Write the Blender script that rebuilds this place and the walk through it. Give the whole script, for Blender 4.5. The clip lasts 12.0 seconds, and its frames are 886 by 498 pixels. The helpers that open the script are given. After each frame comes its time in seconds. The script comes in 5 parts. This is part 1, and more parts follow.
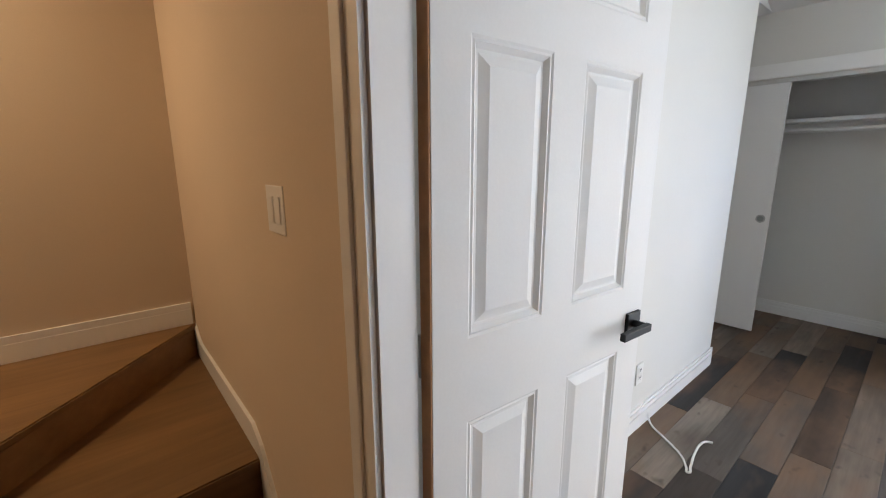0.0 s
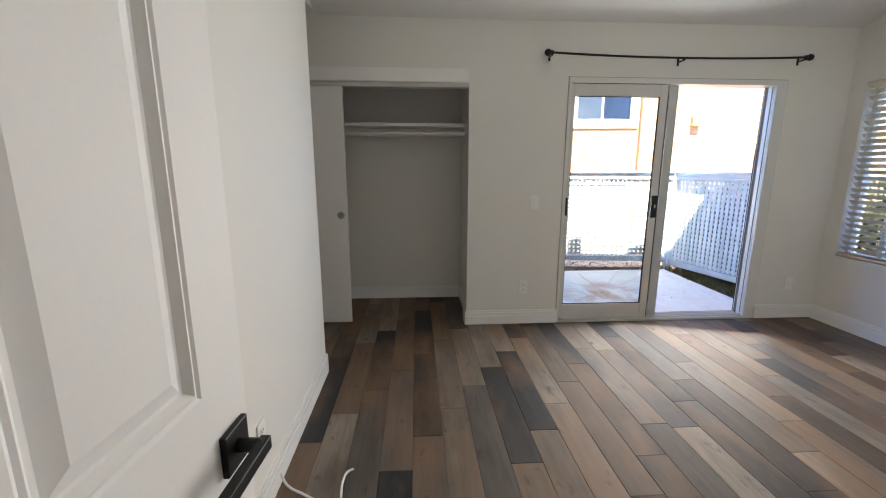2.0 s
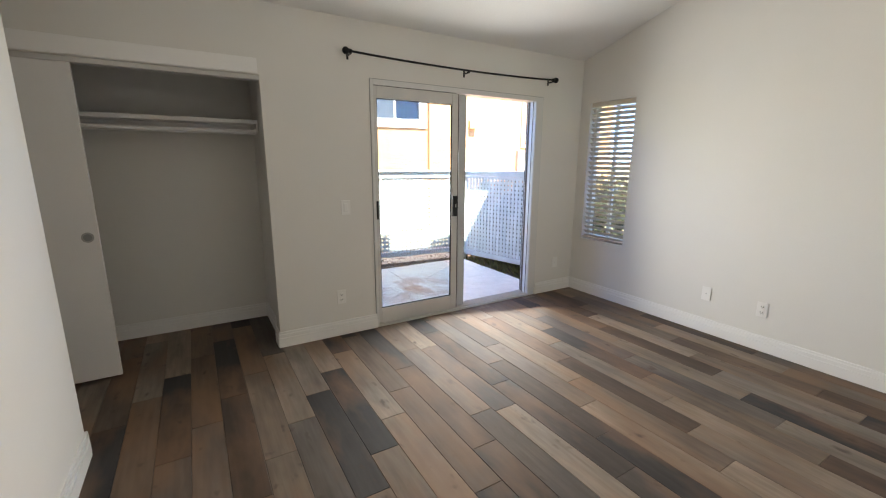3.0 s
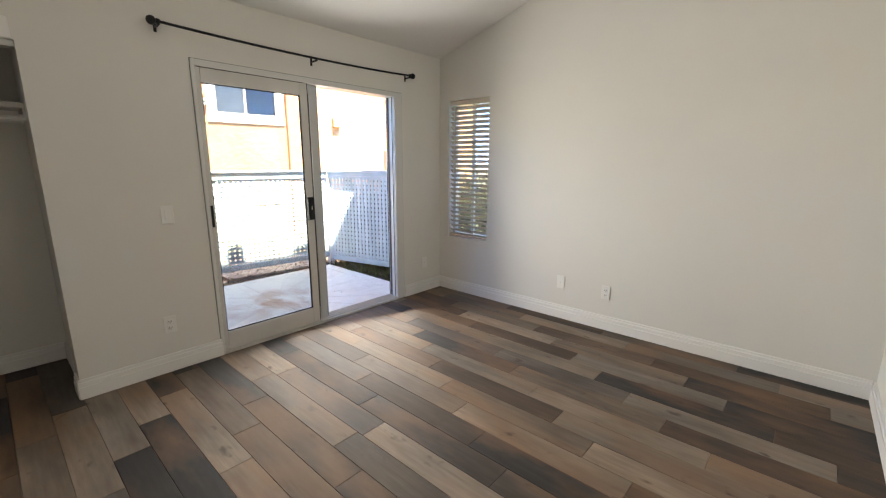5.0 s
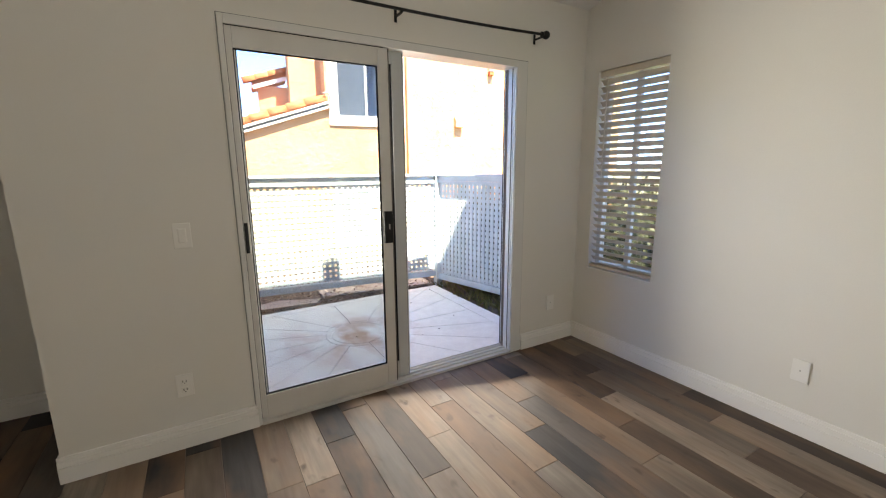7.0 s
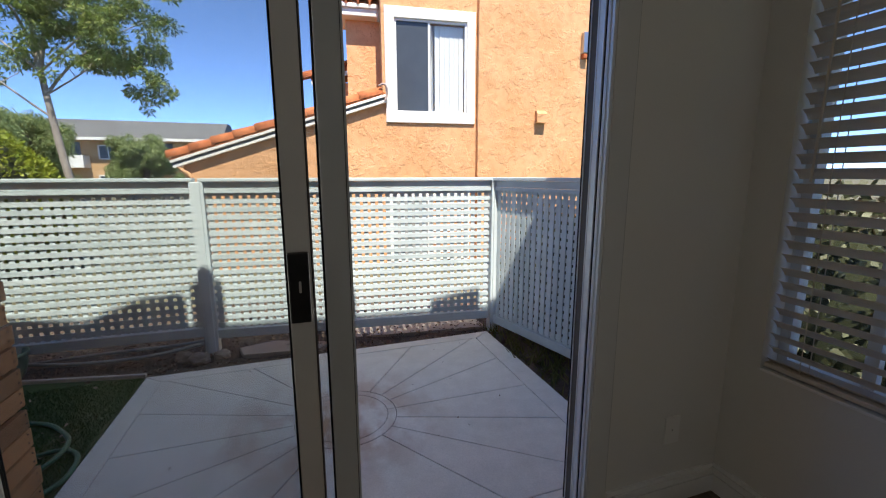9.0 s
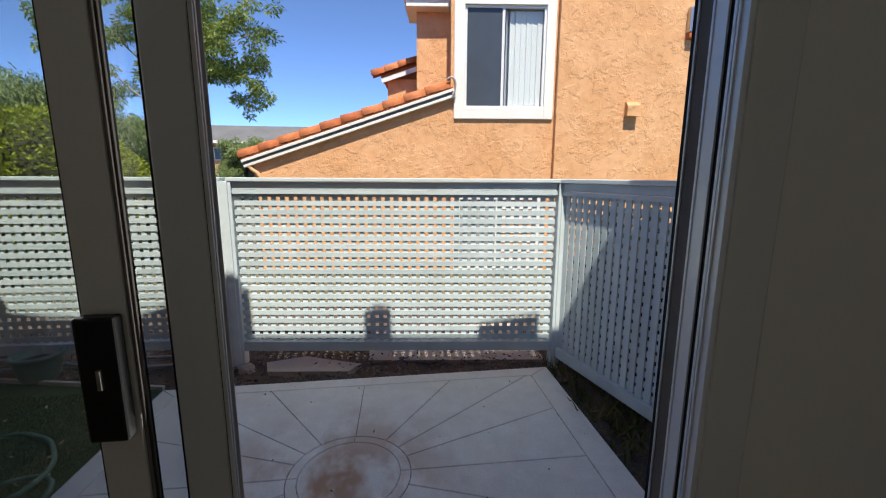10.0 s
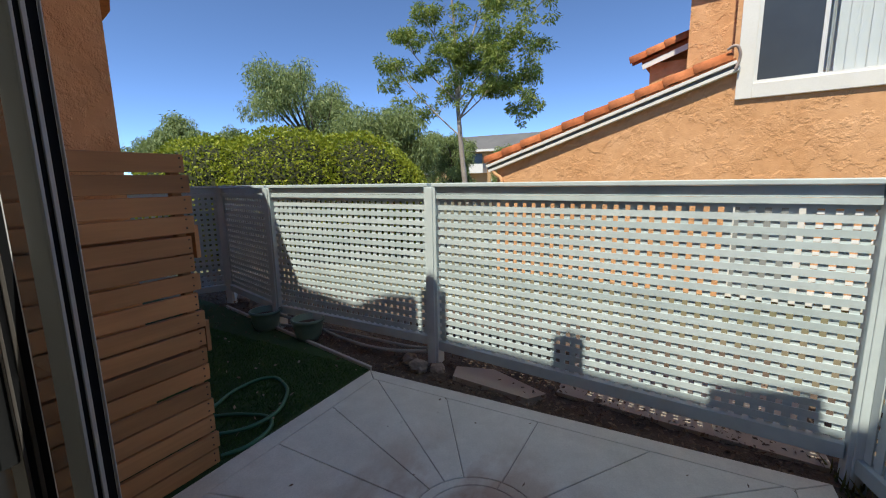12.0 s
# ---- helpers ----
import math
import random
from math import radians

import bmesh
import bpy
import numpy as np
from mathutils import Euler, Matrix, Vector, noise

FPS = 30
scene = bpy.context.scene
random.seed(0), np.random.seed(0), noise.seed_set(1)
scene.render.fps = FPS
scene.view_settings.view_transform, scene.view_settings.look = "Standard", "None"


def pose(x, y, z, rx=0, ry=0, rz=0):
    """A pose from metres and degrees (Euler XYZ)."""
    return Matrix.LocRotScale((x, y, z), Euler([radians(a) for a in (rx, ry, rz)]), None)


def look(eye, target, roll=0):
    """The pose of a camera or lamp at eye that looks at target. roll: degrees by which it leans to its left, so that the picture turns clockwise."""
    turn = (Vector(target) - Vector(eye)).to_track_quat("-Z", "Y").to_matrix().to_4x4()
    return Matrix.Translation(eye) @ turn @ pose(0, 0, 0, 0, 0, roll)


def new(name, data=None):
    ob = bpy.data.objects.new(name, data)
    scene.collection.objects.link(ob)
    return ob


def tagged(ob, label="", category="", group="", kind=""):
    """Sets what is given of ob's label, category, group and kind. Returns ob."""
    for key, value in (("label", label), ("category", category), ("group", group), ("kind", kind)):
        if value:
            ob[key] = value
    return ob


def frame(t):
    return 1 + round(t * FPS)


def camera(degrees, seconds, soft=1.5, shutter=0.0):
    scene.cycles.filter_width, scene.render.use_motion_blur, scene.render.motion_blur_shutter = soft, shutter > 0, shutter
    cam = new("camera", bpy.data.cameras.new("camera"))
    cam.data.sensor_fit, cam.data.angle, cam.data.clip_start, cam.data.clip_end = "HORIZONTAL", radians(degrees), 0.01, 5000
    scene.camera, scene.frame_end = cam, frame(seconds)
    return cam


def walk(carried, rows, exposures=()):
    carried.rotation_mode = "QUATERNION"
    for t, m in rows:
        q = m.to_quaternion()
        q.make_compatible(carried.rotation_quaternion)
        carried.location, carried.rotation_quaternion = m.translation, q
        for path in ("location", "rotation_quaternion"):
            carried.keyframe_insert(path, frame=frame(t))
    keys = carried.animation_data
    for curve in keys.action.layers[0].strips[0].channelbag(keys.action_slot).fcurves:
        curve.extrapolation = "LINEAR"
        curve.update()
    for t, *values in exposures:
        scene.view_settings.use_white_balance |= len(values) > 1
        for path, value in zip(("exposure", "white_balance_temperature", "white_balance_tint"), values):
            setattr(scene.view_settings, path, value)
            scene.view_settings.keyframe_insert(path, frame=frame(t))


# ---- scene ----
cam = camera(94.1, 12.0, soft=1.15)

PATH = [
    (0, (-1.024, -4.03, 1.424), (-2.517, -2.765, 1.011), -0.1),
    (0.5, (-1.09, -3.977, 1.422), (-2.258, -2.402, 1.029), -0.5),
    (0.8, (-1.156, -3.857, 1.387), (-2.075, -2.117, 1.028), -0.5),
    (1, (-1.164, -3.778, 1.414), (-1.932, -1.975, 1.014), -0.4),
    (1.5, (-1.198, -3.614, 1.411), (-1.526, -1.686, 0.996), -0.1),
    (2, (-1.25, -3.456, 1.384), (-1.125, -1.499, 0.988), 0.1),
    (2.5, (-1.29, -3.329, 1.428), (-0.713, -1.458, 1.02), -0.0),
    (3, (-1.292, -3.264, 1.453), (-0.283, -1.588, 1.035), 0.3),
    (3.5, (-1.256, -3.282, 1.437), (0.063, -1.835, 1.03), 0.4),
    (3.7, (-1.233, -3.307, 1.432), (0.178, -1.948, 1.029), 0.4),
    (5.3, (-0.949, -3.087, 1.41), (0.51, -1.782, 1.002), 0.2),
    (5.5, (-0.861, -3.026, 1.396), (0.533, -1.65, 0.992), -0.0),
    (6, (-0.678, -2.778, 1.387), (0.57, -1.269, 0.981), -0.1),
    (6.5, (-0.455, -2.517, 1.383), (0.655, -0.904, 0.975), -0.3),
    (7, (-0.165, -2.28, 1.384), (0.83, -0.589, 0.999), -0.4),
    (7.2, (-0.063, -2.186, 1.367), (0.894, -0.47, 0.993), -0.4),
    (8.8, (0.735, -1.292, 1.346), (1.4, 0.56, 0.987), -0.4),
    (9, (0.823, -1.14, 1.334), (1.439, 0.73, 0.982), -0.1),
    (9.5, (1.058, -0.879, 1.337), (1.503, 1.038, 0.983), -0.1),
    (10, (1.21, -0.623, 1.332), (1.449, 1.331, 0.984), 0.3),
    (10.5, (1.311, -0.424, 1.333), (1.286, 1.547, 0.99), 0.1),
    (11, (1.417, -0.272, 1.334), (1.064, 1.667, 0.995), -0.3),
    (11.5, (1.529, -0.183, 1.357), (0.852, 1.668, 1.017), -0.7),
    (12, (1.615, -0.171, 1.337), (0.655, 1.552, 1.007), -1.0),
]
walk(cam, [(t, look(e, g, r)) for t, e, g, r in PATH],
     exposures=[(0, 3.85, 5900, 10), (0.5, 3.85, 6000, 10), (1.0, 3.5, 6150, 10), (1.8, 3.3, 6500, 10), (2.5, 3.3, 6900, 10), (3.6, 3.4, 7000, 10), (5.3, 3.2, 7300, 10), (7.2, 3.0, 7500, 10), (8.8, 1.3, 7000, 10), (9.5, 0.9, 6900, 10), (10.5, 0.7, 7000, 5), (12, 0.5, 7100, 4)])

# ---------------------------------------------------------------- world and light
world = bpy.data.worlds.new("sky")
scene.world = world
world.use_nodes = True
wn = world.node_tree
sky = wn.nodes.new("ShaderNodeTexSky")
sky.sky_type = 'NISHITA'
sky.sun_disc = False
SUN_WAY = Vector((0.027, 0.538, -1.0)).normalized()
sky.sun_elevation = math.asin(-SUN_WAY.z)
sky.sun_rotation = math.atan2(-SUN_WAY.x, -SUN_WAY.y)
sky.air_density, sky.dust_density, sky.ozone_density = 0.5, 0.0, 7.0
sky.altitude = 4500
wn.links.new(sky.outputs[0], wn.nodes["Background"].inputs[0])
wn.nodes["Background"].inputs[1].default_value = 0.262

sun = new("sun", bpy.data.lights.new("sun", 'SUN'))
sun.data.energy, sun.data.angle, sun.data.color = 4.4, radians(0.5), (1.0, 0.95, 0.88)
sun.matrix_world = look((0, 0, 12), Vector((0, 0, 12)) + SUN_WAY)


def area_lamp(name, eye, target, sx, sy, watts, color):
    ob = new(name, bpy.data.lights.new(name, 'AREA'))
    ob.data.shape, ob.data.size, ob.data.size_y = 'RECTANGLE', sx, sy
    ob.data.energy, ob.data.color = watts, color
    ob.matrix_world = look(eye, target)
    return ob


# the daylight that sky and sunlit patio send in through the sliding door
area_lamp("door_daylight", (0.95, -0.03, 1.02), (0.05, -3.0, 1.30), 1.60, 1.95, 6.8, (0.965, 0.98, 0.975)).data.spread = radians(160)

# ---------------------------------------------------------------- materials


def material(name, color, rough=0.6, metal=0.0, spec=0.5):
    m = bpy.data.materials.new(name)
    m.use_nodes = True
    b = m.node_tree.nodes["Principled BSDF"]
    b.inputs["Base Color"].default_value = (*color, 1)
    b.inputs["Roughness"].default_value = rough
    b.inputs["Metallic"].default_value = metal
    b.inputs["Specular IOR Level"].default_value = spec
    return m


def node(m, kind, **inputs):
    n = m.node_tree.nodes.new(kind)
    for k, v in inputs.items():
        n.inputs[k.replace("_", " ")].default_value = v
    return n


def link(m, a, b):
    m.node_tree.links.new(a, b)


def bsdf(m):
    return m.node_tree.nodes["Principled BSDF"]


def coords(m, scale=(1, 1, 1), world_space=True):
    c = node(m, "ShaderNodeNewGeometry").outputs["Position"] if world_space else node(m, "ShaderNodeTexCoord").outputs["Object"]
    mp = node(m, "ShaderNodeMapping", Scale=scale)
    link(m, c, mp.inputs["Vector"])
    return mp.outputs["Vector"]


def ramp(m, fac, stops):
    r = node(m, "ShaderNodeValToRGB")
    e = r.color_ramp.elements
    while len(e) < len(stops):
        e.new(0.5)
    for el, (p, c) in zip(e, stops):
        el.position, el.color = p, (*c, 1)
    link(m, fac, r.inputs[0])
    return r.outputs[0]


def noise_tex(m, vec, scale, detail=4, rough=0.55):
    n = node(m, "ShaderNodeTexNoise", Scale=scale, Detail=detail, Roughness=rough)
    link(m, vec, n.inputs["Vector"])
    return n.outputs["Fac"]


def mixc(m, fac, a, b, mode='MIX'):
    n = m.node_tree.nodes.new("ShaderNodeMix")
    n.data_type, n.blend_type = 'RGBA', mode
    for sock, v in ((n.inputs[0], fac), (n.inputs[6], a), (n.inputs[7], b)):
        if isinstance(v, bpy.types.NodeSocket):
            link(m, v, sock)
        elif isinstance(v, tuple):
            sock.default_value = (*v, 1)
        else:
            sock.default_value = v
    return n.outputs[2]


def bump(m, height, strength=0.3, distance=0.01, after=None):
    b = node(m, "ShaderNodeBump", Strength=strength, Distance=distance)
    link(m, height, b.inputs["Height"])
    if after:
        link(m, after, b.inputs["Normal"])
    link(m, b.outputs[0], bsdf(m).inputs["Normal"])
    return b.outputs[0]


def color_in(m, sock):
    link(m, sock, bsdf(m).inputs["Base Color"])


def mottled(name, a, b, scale=3.0, rough=0.6, grain=120.0, strength=0.15, distance=0.002, metal=0.0, spec=0.5):
    """Paint, stone or metal between two tones, with a large drift and a fine grain."""
    m = material(name, a, rough, metal, spec)
    v = coords(m)
    big, fine = noise_tex(m, v, scale), noise_tex(m, v, grain, 2)
    f = mixc(m, 0.35, big, fine)
    color_in(m, ramp(m, f, [(0.3, a), (0.7, b)]))
    bump(m, fine, strength, distance)
    return m


WALL = mottled("wall_paint", (0.765, 0.75, 0.71), (0.725, 0.71, 0.67), 1.2, 0.75, 220, 0.25, 0.0015)
CEIL = mottled("ceiling_paint", (0.80, 0.79, 0.77), (0.75, 0.74, 0.72), 1.5, 0.9, 90, 0.5, 0.003)
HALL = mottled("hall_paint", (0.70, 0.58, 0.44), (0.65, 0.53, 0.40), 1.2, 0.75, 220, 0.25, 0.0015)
TRIM = mottled("white_trim", (0.87, 0.86, 0.84), (0.83, 0.82, 0.80), 2.0, 0.38, 160, 0.06, 0.001)
DOOR = mottled("white_door_paint", (0.84, 0.83, 0.81), (0.80, 0.79, 0.77), 2.0, 0.58, 140, 0.12, 0.001, 0.0, 0.3)
CLOSET = mottled("closet_paint", (0.775, 0.76, 0.72), (0.735, 0.72, 0.68), 1.2, 0.8, 220, 0.25, 0.0015)
PLATE = mottled("switch_plate_plastic", (0.84, 0.83, 0.80), (0.81, 0.80, 0.77), 3, 0.3, 300, 0.02, 0.0005)
BEZEL = mottled("switch_bezel_plastic", (0.82, 0.81, 0.78), (0.79, 0.78, 0.75), 3, 0.4, 300, 0.02, 0.0005)
SLOT = material("dark_slot", (0.03, 0.03, 0.03), 0.6)
BLACK = mottled("black_metal", (0.012, 0.012, 0.013), (0.02, 0.02, 0.021), 20, 0.38, 300, 0.05, 0.0005, 0.6)
ALU = mottled("pale_anodised_frame", (0.66, 0.65, 0.62), (0.58, 0.57, 0.55), 4, 0.42, 250, 0.08, 0.0006, 0.12)
VINYL = mottled("pale_frame_paint", (0.72, 0.72, 0.70), (0.66, 0.66, 0.64), 4, 0.35, 250, 0.05, 0.0006)
JAMB = mottled("pale_jamb_metal", (0.78, 0.81, 0.84), (0.72, 0.75, 0.79), 4, 0.40, 250, 0.05, 0.0006, 0.3)
GREYWALL = mottled("pale_neighbour_wall_paint", (0.36, 0.31, 0.27), (0.42, 0.37, 0.33), 1, 0.85, 40, 0.3, 0.004)
GASKET = material("black_gasket", (0.02, 0.02, 0.022), 0.9, 0, 0.1)
BLIND = mottled("blind_slat_vinyl", (0.70, 0.63, 0.54), (0.64, 0.57, 0.48), 5, 0.45, 200, 0.05, 0.0006)
CABLE = material("white_cable", (0.78, 0.77, 0.74), 0.4)
CHROME = material("brushed_steel", (0.45, 0.44, 0.42), 0.3, 0.9)
CURTAIN = mottled("vertical_blind_fabric", (0.80, 0.80, 0.78), (0.74, 0.74, 0.72), 4, 0.8)


def plank_material():
    m = material("wood_look_plank", (0.2, 0.15, 0.11), 0.42, 0, 0.30)
    info = node(m, "ShaderNodeObjectInfo").outputs["Random"]
    tone = ramp(m, info, [(0.0, (0.028, 0.028, 0.031)), (0.16, (0.045, 0.042, 0.043)), (0.24, (0.080, 0.058, 0.044)),
                          (0.38, (0.165, 0.132, 0.106)), (0.52, (0.245, 0.200, 0.162)), (0.64, (0.118, 0.084, 0.062)),
                          (0.78, (0.235, 0.202, 0.172)), (0.88, (0.070, 0.064, 0.062)), (1.0, (0.160, 0.128, 0.102))])
    off = node(m, "ShaderNodeVectorMath")
    off.operation = 'ADD'
    pos = node(m, "ShaderNodeNewGeometry").outputs["Position"]
    sh = node(m, "ShaderNodeVectorMath")
    sh.operation = 'SCALE'
    comb = node(m, "ShaderNodeCombineXYZ")
    for i in range(3):
        link(m, info, comb.inputs[i])
    link(m, comb.outputs[0], sh.inputs[0])
    sh.inputs["Scale"].default_value = 37.0
    link(m, pos, off.inputs[0])
    link(m, sh.outputs[0], off.inputs[1])

    def stretched(sc):
        mp = node(m, "ShaderNodeMapping", Scale=sc)
        link(m, off.outputs[0], mp.inputs["Vector"])
        return mp.outputs["Vector"]
    grain = noise_tex(m, stretched((42, 3.0, 3)), 1.0, 5, 0.6)
    cloud = noise_tex(m, stretched((5, 1.6, 3)), 1.0, 3)
    knot = noise_tex(m, stretched((14, 7, 3)), 1.0, 2)
    c = mixc(m, 1.0, tone, ramp(m, grain, [(0.3, (0.80, 0.78, 0.76)), (0.72, (1.12, 1.12, 1.12))]), 'MULTIPLY')
    c = mixc(m, 0.8, c, ramp(m, cloud, [(0.28, (0.42, 0.37, 0.34)), (0.5, (0.95, 0.93, 0.9)), (0.72, (1.45, 1.36, 1.26))]), 'MULTIPLY')
    warm = noise_tex(m, stretched((3.2, 1.1, 1)), 1.0, 4)
    c = mixc(m, ramp(m, warm, [(0.46, (0, 0, 0)), (0.66, (0.62, 0.62, 0.62))]), c, (0.215, 0.122, 0.068))
    c = mixc(m, ramp(m, knot, [(0.65, (0, 0, 0)), (0.76, (0.7, 0.7, 0.7))]), c, (0.05, 0.035, 0.025))
    color_in(m, c)
    r = ramp(m, cloud, [(0.3, (0.54, 0.54, 0.54)), (0.7, (0.72, 0.72, 0.72))])
    link(m, r, bsdf(m).inputs["Roughness"])
    bump(m, grain, 0.10, 0.001)
    return m


PLANK = plank_material()
GROUT = mottled("brown_grout", (0.15, 0.125, 0.105), (0.11, 0.09, 0.075), 6, 0.9)


def wood_material(name, a, b, along, rough=0.55, scale=45.0):
    """Sawn wood whose grain runs along axis 0, 1 or 2 of the world."""
    m = material(name, a, rough)
    sc = [scale] * 3
    sc[along] = scale / 16
    info = node(m, "ShaderNodeObjectInfo").outputs["Random"]
    v = coords(m, tuple(sc))
    grain = noise_tex(m, v, 1.0, 6, 0.65)
    sc2 = [7.0] * 3
    sc2[along] = 1.2
    cloud = noise_tex(m, coords(m, tuple(sc2)), 1.0, 3)
    base = mixc(m, grain, a, b)
    base = mixc(m, 0.7, base, ramp(m, cloud, [(0.3, (0.7, 0.68, 0.66)), (0.7, (1.2, 1.2, 1.2))]), 'MULTIPLY')
    base = mixc(m, 0.8, base, ramp(m, info, [(0.0, (0.62, 0.62, 0.62)), (1.0, (1.22, 1.2, 1.18))]), 'MULTIPLY')
    color_in(m, base)
    bump(m, grain, 0.35, 0.002)
    return m


TREAD = wood_material("stair_wood", (0.165, 0.086, 0.033), (0.31, 0.18, 0.075), 1, 0.4, 30)
SCREEN_WOOD = wood_material("stained_board_wood", (0.56, 0.30, 0.14), (0.33, 0.175, 0.085), 1, 0.7, 40)


def stucco_material(name, a, b):
    m = material(name, a, 0.9, 0, 0.2)
    v = coords(m)
    big = noise_tex(m, v, 1.3, 4)
    lumps = noise_tex(m, v, 9.0, 4, 0.6)
    ridge = noise_tex(m, coords(m, (3.8, 3.8, 3.4)), 1.0, 6, 0.68)
    fine = noise_tex(m, v, 70.0, 3)
    c = ramp(m, big, [(0.3, a), (0.7, b)])
    c = mixc(m, 0.5, c, ramp(m, lumps, [(0.3, (0.78, 0.74, 0.70)), (0.5, (1.0, 1.0, 1.0)), (0.7, (1.10, 1.14, 1.20))]), 'MULTIPLY')
    color_in(m, c)
    h = mixc(m, 0.35, ramp(m, ridge, [(0.46, (0, 0, 0)), (0.55, (1, 1, 1)), (0.64, (0.7, 0.7, 0.7))]), lumps)
    n1 = bump(m, h, 0.85, 0.012)
    bump(m, fine, 0.35, 0.004, n1)
    return m


STUCCO = stucco_material("orange_stucco", (0.62, 0.325, 0.155), (0.70, 0.395, 0.21))
FAR_STUCCO = mottled("far_tan_stucco", (0.45, 0.27, 0.13), (0.52, 0.33, 0.18), 0.5, 0.9, 8, 0.2, 0.01)
WHITE_TRIM = mottled("exterior_white_paint", (0.78, 0.76, 0.71), (0.70, 0.68, 0.63), 3, 0.5, 60, 0.15, 0.002)
MAUVE = mottled("mauve_shutter_paint", (0.42, 0.33, 0.29), (0.36, 0.28, 0.25), 3, 0.6, 80, 0.1, 0.002)
RAKE_DARK = mottled("rake_shadow_grey", (0.20, 0.20, 0.20), (0.16, 0.16, 0.16), 3, 0.5)


def tile_material():
    m = material("terracotta_tile", (0.5, 0.17, 0.07), 0.85, 0, 0.25)
    info = node(m, "ShaderNodeObjectInfo").outputs["Random"]
    v = coords(m)
    base = ramp(m, info, [(0.0, (0.40, 0.115, 0.045)), (0.5, (0.50, 0.16, 0.062)), (1.0, (0.56, 0.20, 0.085))])
    n = noise_tex(m, v, 9.0, 5, 0.7)
    color_in(m, mixc(m, 0.8, base, ramp(m, n, [(0.3, (0.62, 0.6, 0.6)), (0.7, (1.2, 1.2, 1.2))]), 'MULTIPLY'))
    bump(m, noise_tex(m, v, 60, 3), 0.4, 0.004)
    return m


TILE = tile_material()


def fence_paint():
    m = material("grey_green_fence_paint", (0.36, 0.43, 0.41), 0.6)
    info = node(m, "ShaderNodeObjectInfo").outputs["Random"]
    v = coords(m)
    base = ramp(m, info, [(0.0, (0.45, 0.535, 0.56)), (1.0, (0.55, 0.63, 0.66))])
    n = noise_tex(m, v, 5.0, 5, 0.65)
    g = noise_tex(m, coords(m, (12, 12, 70)), 1.0, 4)
    c = mixc(m, 0.7, base, ramp(m, n, [(0.3, (0.82, 0.84, 0.84)), (0.7, (1.1, 1.1, 1.08))]), 'MULTIPLY')
    c = mixc(m, ramp(m, noise_tex(m, v, 16, 5, 0.7), [(0.68, (0, 0, 0)), (0.76, (0.5, 0.5, 0.5))]), c, (0.30, 0.30, 0.26))
    color_in(m, c)
    bump(m, g, 0.3, 0.002)
    return m


FENCE = fence_paint()


def concrete_material():
    m = material("patio_concrete", (0.5, 0.5, 0.48), 0.62, 0, 0.5)
    v = coords(m)
    big, mid, fine = noise_tex(m, v, 1.6, 5), noise_tex(m, v, 9, 5, 0.65), noise_tex(m, v, 140, 3)
    c = ramp(m, big, [(0.3, (0.66, 0.635, 0.58)), (0.7, (0.74, 0.72, 0.67))])
    c = mixc(m, 0.6, c, ramp(m, mid, [(0.3, (0.84, 0.83, 0.81)), (0.7, (1.08, 1.08, 1.08))]), 'MULTIPLY')
    c = mixc(m, 0.4, c, ramp(m, fine, [(0.3, (0.8, 0.8, 0.8)), (0.7, (1.15, 1.15, 1.15))]), 'MULTIPLY')
    # rust stains round the circle
    dist = node(m, "ShaderNodeVectorMath")
    dist.operation = 'DISTANCE'
    link(m, v, dist.inputs[0])
    dist.inputs[1].default_value = (0.90, 1.16, -0.097)
    near = ramp(m, dist.outputs["Value"], [(0.08, (1, 1, 1)), (0.75, (0, 0, 0))])
    blot = ramp(m, noise_tex(m, coords(m, (3.4, 2.2, 1)), 1.0, 4, 0.6), [(0.43, (0, 0, 0)), (0.58, (0.85, 0.85, 0.85))])
    c = mixc(m, mixc(m, 1.0, near, blot, 'MULTIPLY'), c, (0.33, 0.155, 0.07))
    spots = ramp(m, noise_tex(m, v, 13, 2), [(0.74, (0, 0, 0)), (0.8, (0.35, 0.35, 0.35))])
    c = mixc(m, spots, c, (0.2, 0.17, 0.14))
    color_in(m, c)
    bump(m, fine, 0.3, 0.002)
    return m


CONCRETE = concrete_material()
MULCH = mottled("dark_mulch_soil", (0.065, 0.045, 0.035), (0.13, 0.095, 0.07), 14, 0.95, 70, 0.9, 0.015)
CHIP = mottled("bark_chip", (0.12, 0.075, 0.05), (0.26, 0.19, 0.14), 25, 0.9, 90, 0.3, 0.003)
SLAB = mottled("pale_beige_concrete", (0.44, 0.39, 0.33), (0.36, 0.31, 0.26), 3, 0.9, 90, 0.3, 0.003)
SASH_GREY = mottled("cool_grey_sash_paint", (0.56, 0.58, 0.58), (0.50, 0.52, 0.53), 4, 0.4, 250, 0.05, 0.0006)
JAMB_BROWN = mottled("dark_brown_strip", (0.14, 0.12, 0.105), (0.10, 0.085, 0.075), 6, 0.7)
STONE = mottled("pale_stone", (0.36, 0.30, 0.25), (0.26, 0.21, 0.17), 7, 0.9, 60, 0.4, 0.006)
TURF = mottled("turf_backing", (0.025, 0.055, 0.014), (0.038, 0.075, 0.02), 5, 0.95, 120, 0.6, 0.006)
BLADE = mottled("turf_blade", (0.035, 0.095, 0.016), (0.06, 0.135, 0.028), 9, 0.7, 90)
EDGING = mottled("pale_edging", (0.50, 0.48, 0.45), (0.40, 0.38, 0.36), 9, 0.8)
